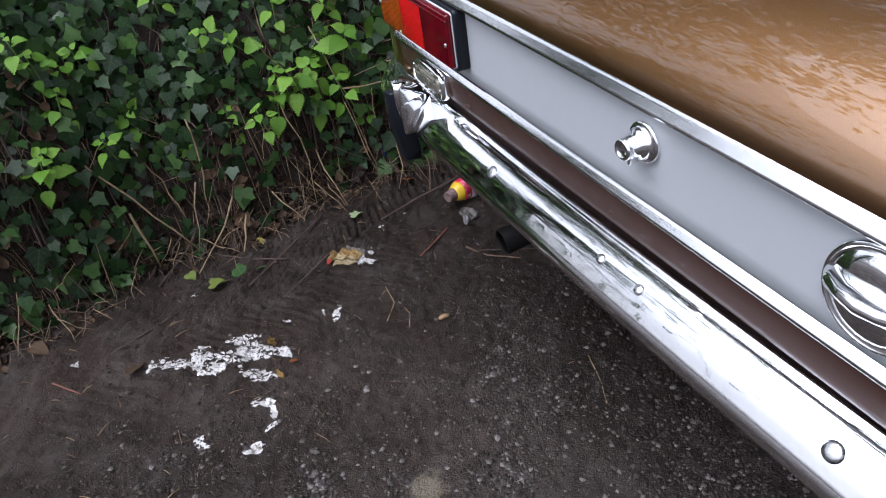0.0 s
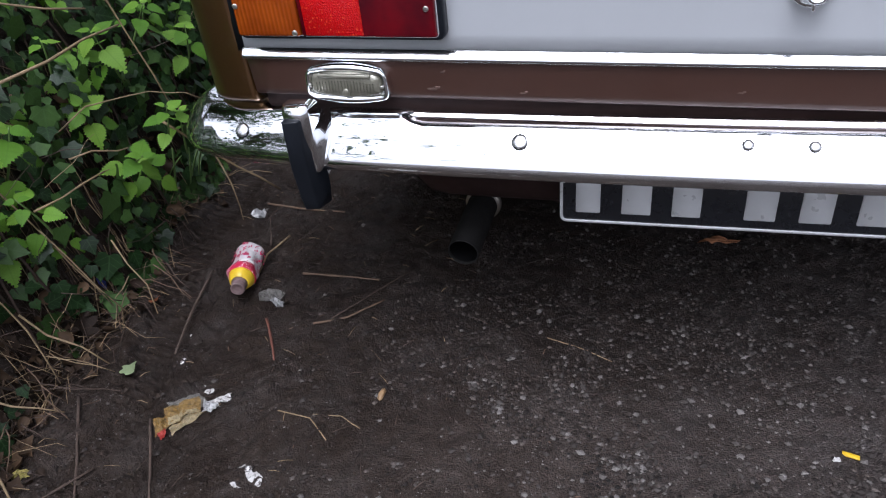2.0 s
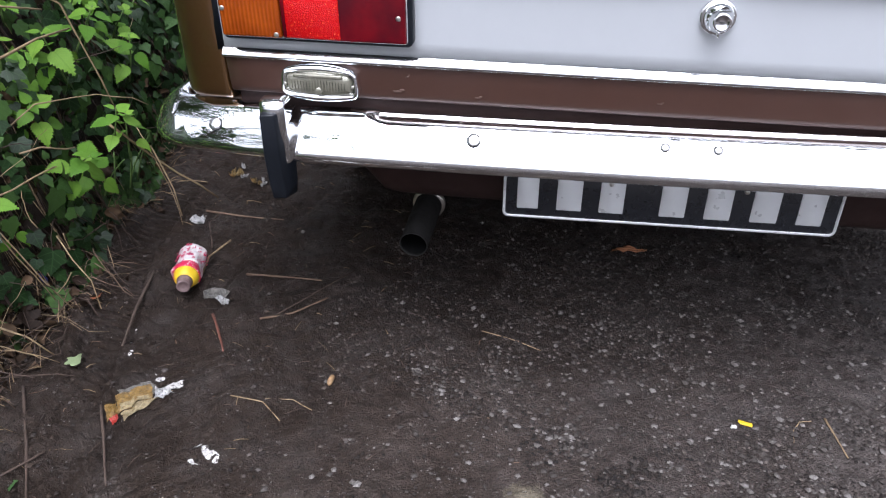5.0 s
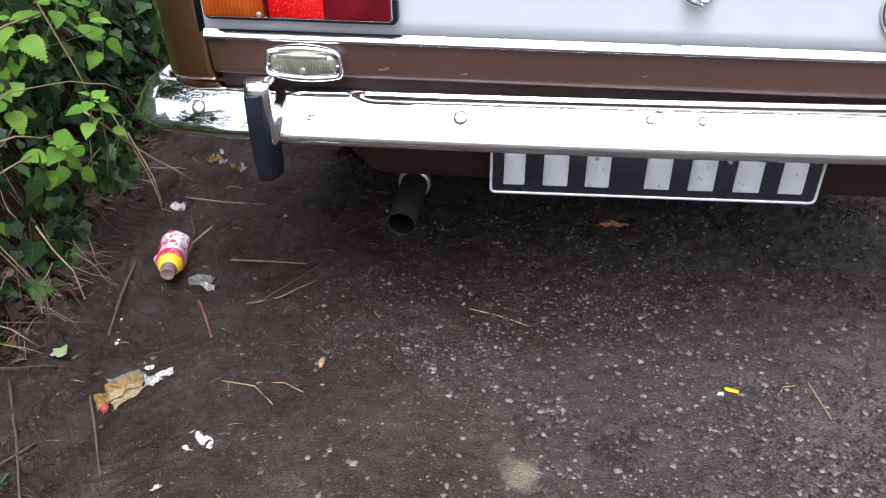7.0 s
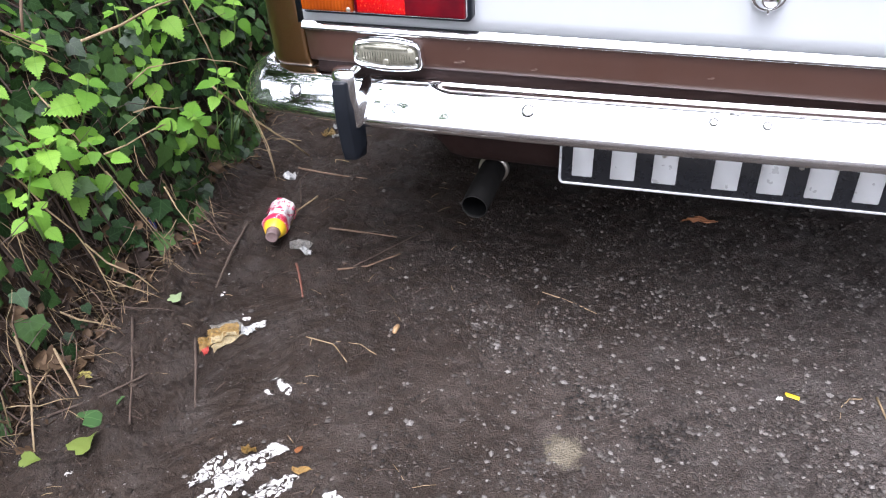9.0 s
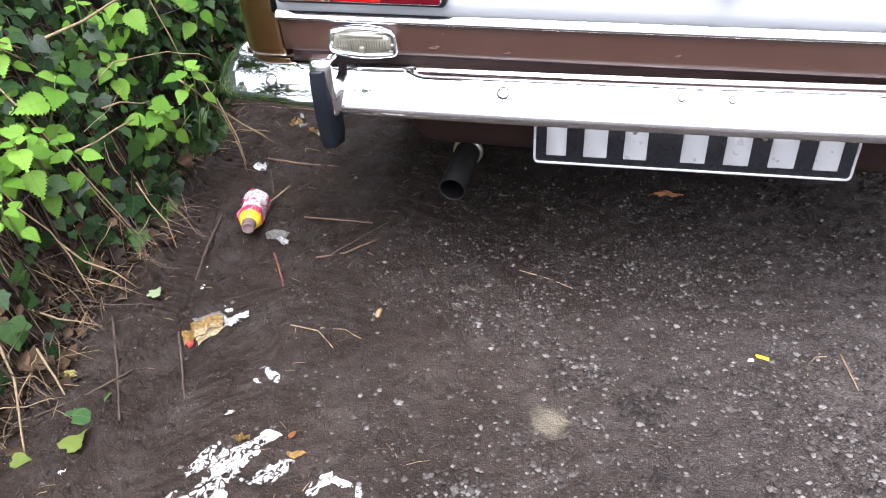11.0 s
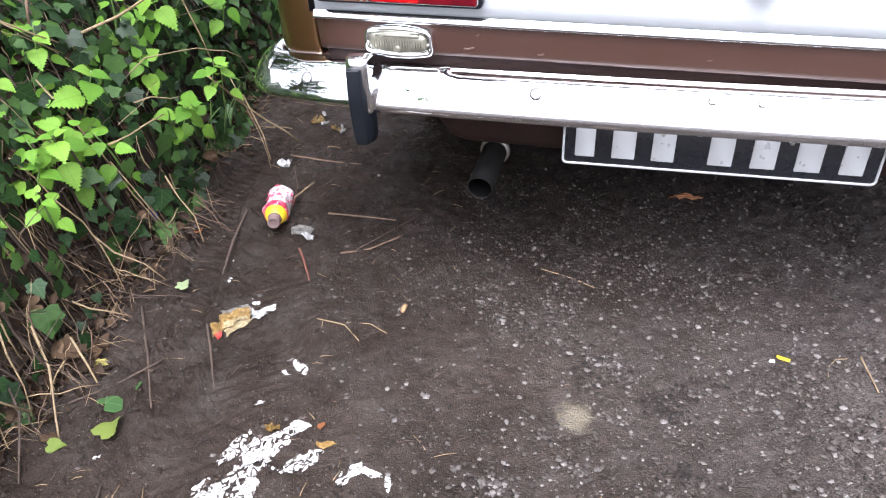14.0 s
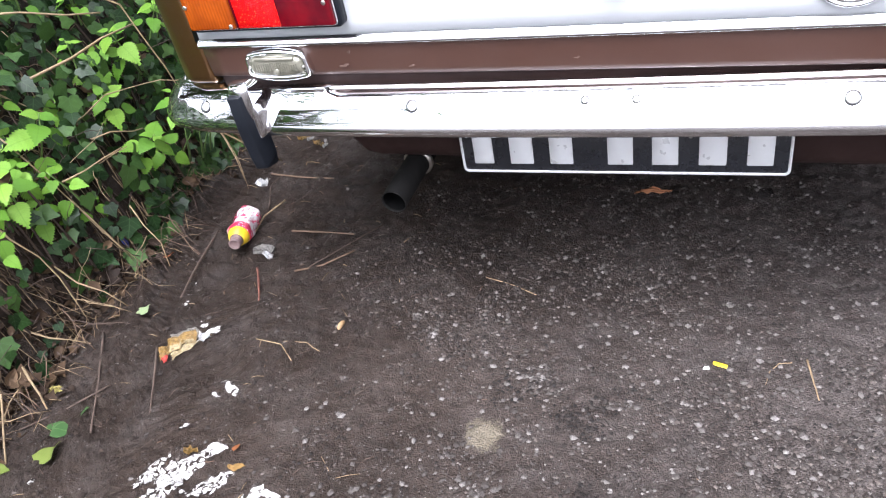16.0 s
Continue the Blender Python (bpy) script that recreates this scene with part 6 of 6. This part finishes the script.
# fizzy drink bottle lying on its side
def bottle():
    ob = thing("drink_bottle", "crushed plastic drink bottle with pink and white label and yellow band", "bottle")
    foot_, neck = Vector((-0.716, 0.268, 0.034)), Vector((-0.672, 0.120, 0.044))
    foot_.z += gz(foot_.x, foot_.y)
    neck.z += gz(neck.x, neck.y) - 0.004
    axis_ = (neck - foot_).normalized()
    L = (neck - foot_).length

    def ring(profile, dent=0.0, sides=28):
        profile = [(r_ * 0.92, h_ * L / 0.193) for r_, h_ in profile]
        g = lathe(profile, foot_, axis_, sides)
        out = []
        for v in g[0]:
            p = Vector(v)
            s = noise.noise(p * 38) * dent
            c = foot_ + axis_ * (p - foot_).dot(axis_)
            out.append(c + (p - c) * (1 + s))
        return out, g[1]
    part("label_sleeve", ring([(0.005, 0.0), (0.024, 0.0), (0.029, 0.004), (0.031, 0.014), (0.031, 0.03), (0.030, 0.045), (0.031, 0.06), (0.031, 0.085), (0.0312, 0.108)], 0.35), LABEL, ob, "white label with pink print")
    part("label_print", ring([(0.0308, 0.102), (0.0316, 0.104), (0.0316, 0.110), (0.0313, 0.118), (0.030, 0.131), (0.029, 0.132)], 0.25), LABELRED, ob, "pink printed part of the label")
    part("band", ring([(0.0285, 0.129), (0.0296, 0.131), (0.0285, 0.138), (0.025, 0.149), (0.021, 0.156), (0.020, 0.157)], 0.1), YELLOW, ob, "yellow band")
    part("neck", ring([(0.020, 0.150), (0.017, 0.165), (0.0145, 0.172), (0.0145, 0.180)], 0.0), GREYPINK, ob)
    part("cap", ring([(0.0158, 0.166), (0.0160, 0.167), (0.0160, 0.183), (0.0150, 0.1845), (0.012, 0.1848), (0.0112, 0.1835), (0.003, 0.1835)], 0.0, 24), GREYPINK, ob, "scuffed pinkish cap")
    # scattered print
    r = np.random.RandomState(5)
    side = axis_.cross(Vector((0, 0, 1))).normalized()
    up = side.cross(axis_)
    for k in range(46):
        h, a = r.uniform(0.010, 0.050), r.uniform(-1.9, 1.9)
        a0 = 0.0

        def at(hh, aa):
            d = side * math.sin(aa) + up * math.cos(aa)
            p = foot_ + axis_ * hh + d * 0.0316
            s = noise.noise(p * 38) * 0.35
            return foot_ + axis_ * hh + d * (0.0316 * (1 + s) + 0.0006)
        w, l = r.uniform(0.04, 0.13), r.uniform(0.003, 0.008)
        part("print_mark", ([at(h, a), at(h + l, a), at(h + l, a + w), at(h, a + w)], [(0, 1, 2, 3)]), PINK, ob, thick=0.0003)


bottle()


# loose leaves and small finds
def heart_leaf(curl=0.35, fold=0.30):
    """Broad smooth-edged leaf, folded along its rib and cupped."""
    rows = 13
    mids = [k / (rows - 1) for k in range(rows)]
    half = [(0.52 * math.sin(math.pi * min(1, (y + 0.10) / 1.10) ** 0.6) * (1 + 0.05 * math.sin(k * 2.1)), y - 0.10 * (1 - y)) for k, y in enumerate(mids[:-1])]
    half[0] = (0.20, -0.12)
    v, n, h = leaf_shape(half, mids, fold, 0.4 * fold)
    v[:, 2] += curl * v[:, 0] * v[:, 1] + 0.05 * np.sin(v[:, 1] * 9 + v[:, 0] * 5)
    f = []
    for s in (0, 1):
        r = [n + s * h + k for k in range(h)]
        for k in range(h - 1):
            q = (k, r[k], r[k + 1], k + 1)
            f.append(q if s == 0 else q[::-1])
        q = (h - 1, r[h - 1], n - 1)
        f.append(q if s == 0 else q[::-1])
    return v, f, v[:, :2].copy()


def loose_leaf(name, shape, material, x, y, size, turn, label, category="leaf", tilt=0.15):
    a = radians(turn)
    n = np.array([rng.normal(0, tilt), rng.normal(0, tilt), 1])
    v, f, uv = shape
    b = basis(n, (math.cos(a), math.sin(a), 0))
    z = gz(x, y) + 0.006 + 0.1 * size
    ob = make(name, v, f, material, uvs=uv, thick=0.0)
    ob.matrix_basis = pose_of((x, y, z), b, size)
    return tagged(ob, label, category)


GREEN = leaf_material("fresh_ivy_leaf", (0.03, 0.070, 0.022), (0.045, 0.095, 0.03), (0.07, 0.12, 0.045), (0.12, 0.2, 0.08), 0.45, 0.2, 0.6)
loose_leaf("ivy_leaf", heart_leaf(0.08, 0.12), GREEN, -0.768, -0.432, 0.076, 60, "fallen green ivy leaf on the mud", tilt=0.04)
LIME = leaf_material("yellowing_leaf", (0.075, 0.105, 0.02), (0.11, 0.15, 0.03), (0.16, 0.19, 0.05), (0.10, 0.15, 0.02), 0.5, 0.2)
loose_leaf("fallen_leaf", heart_leaf(0.9), LIME, -0.725, -0.505, 0.050, 75, "curled yellow-green leaf on the mud")
PALE = leaf_material("pale_leaf", (0.16, 0.21, 0.10), (0.20, 0.25, 0.13), (0.24, 0.29, 0.17), (0.12, 0.17, 0.08), 0.6, 0.2)
loose_leaf("fallen_leaf", heart_leaf(0.5), PALE, -0.800, -0.105, 0.034, 80, "small pale green leaf in the tyre track")
loose_leaf("fallen_leaf", heart_leaf(0.3, 0.2), LIME, -0.798, -0.545, 0.030, 20, "small yellow-green leaf on the mud")
RUST = leaf_material("rust_leaf", (0.14, 0.045, 0.016), (0.20, 0.075, 0.027), (0.27, 0.125, 0.05), (0.09, 0.035, 0.016), 0.7, 0.15)
CURLED = plain("curled_leaf", (0.24, 0.095, 0.034), 0.7, 0, 0.4, 60, 0.001)
tagged(panel("fallen_leaf", ((0.236, 0.448), (0.315, 0.452), (0.322, 0.462), (0.262, 0.472)), CURLED, None, 411, 0.004, 0.006), "curled orange-brown leaf under the car", "leaf")
loose_leaf("fallen_leaf", ivy_leaf(), RUST, -1.02, 0.585, 0.06, 250, "rust-brown dead leaf at the foot of the bank", tilt=0.5)
loose_leaf("fallen_leaf", heart_leaf(0.8), RUST, -0.862, 0.085, 0.030, 80, "small orange-brown leaf in the tyre track")
loose_leaf("fallen_leaf", simple_leaf(), DEADLEAF, -0.50, -0.73, 0.06, 140, "brown dead leaf beside the torn paper")
loose_leaf("fallen_leaf", simple_leaf(), DEADLEAF, -0.73, -0.92, 0.06, 40, "brown dead leaf at the foot of the bank")
loose_leaf("fallen_leaf", simple_leaf(), RUST, -0.352, -0.42, 0.022, 100, "orange-brown leaf fragment on the lane")

BLUE = plain("blue_plastic", (0.012, 0.016, 0.12), 0.35, 0, 0.3, 90)
tagged(scrap("litter", -0.945, 0.068, 0.022, 0.014, 30, BLUE, None, 91, 0.02, 0.012), "small blue scrap of plastic under the ivy", "litter")
loose_leaf("fallen_leaf", heart_leaf(0.9), RUST, -0.945, 0.225, 0.034, 200, "curled pale brown leaf at the foot of the bank", tilt=0.4)
nut = make("nut", *tube([(-0.297, -0.095, gz(-0.297, -0.085) + 0.005), (-0.297, -0.092, gz(-0.297, -0.085) + 0.006), (-0.297, -0.082, gz(-0.297, -0.085) + 0.007), (-0.296, -0.072, gz(-0.297, -0.085) + 0.006), (-0.296, -0.069, gz(-0.297, -0.085) + 0.005)], [0.0015, 0.0045, 0.0056, 0.0045, 0.0015], 12), plain("nut_shell", (0.24, 0.15, 0.07), 0.6, 0, 0.3, 90))
tagged(nut, "pale brown nut lying on the lane", "nut")
tag = make("plastic_tag", *block(-0.012, 0.012, -0.004, 0.004, 0, 0.003), YELLOW, bevel=0.001)
tag.matrix_basis = pose(0.437, -0.084, gz(0.437, -0.084) + 0.002, 0, 4, -12)
tagged(tag, "small bright yellow scrap of plastic", "litter")
bud = scrap("catkin", -0.335, -0.447, 0.04, 0.016, 10, DEBRIS, None, 77, 0.005, 0.01)
tagged(bud, "ochre catkin lying by the paper", "catkin")
petal = scrap("petal", 0.415, -0.098, 0.012, 0.009, 10, PAPER, None, 79, 0.003, 0.003)
tagged(petal, "tiny pale scrap on the lane", "litter")
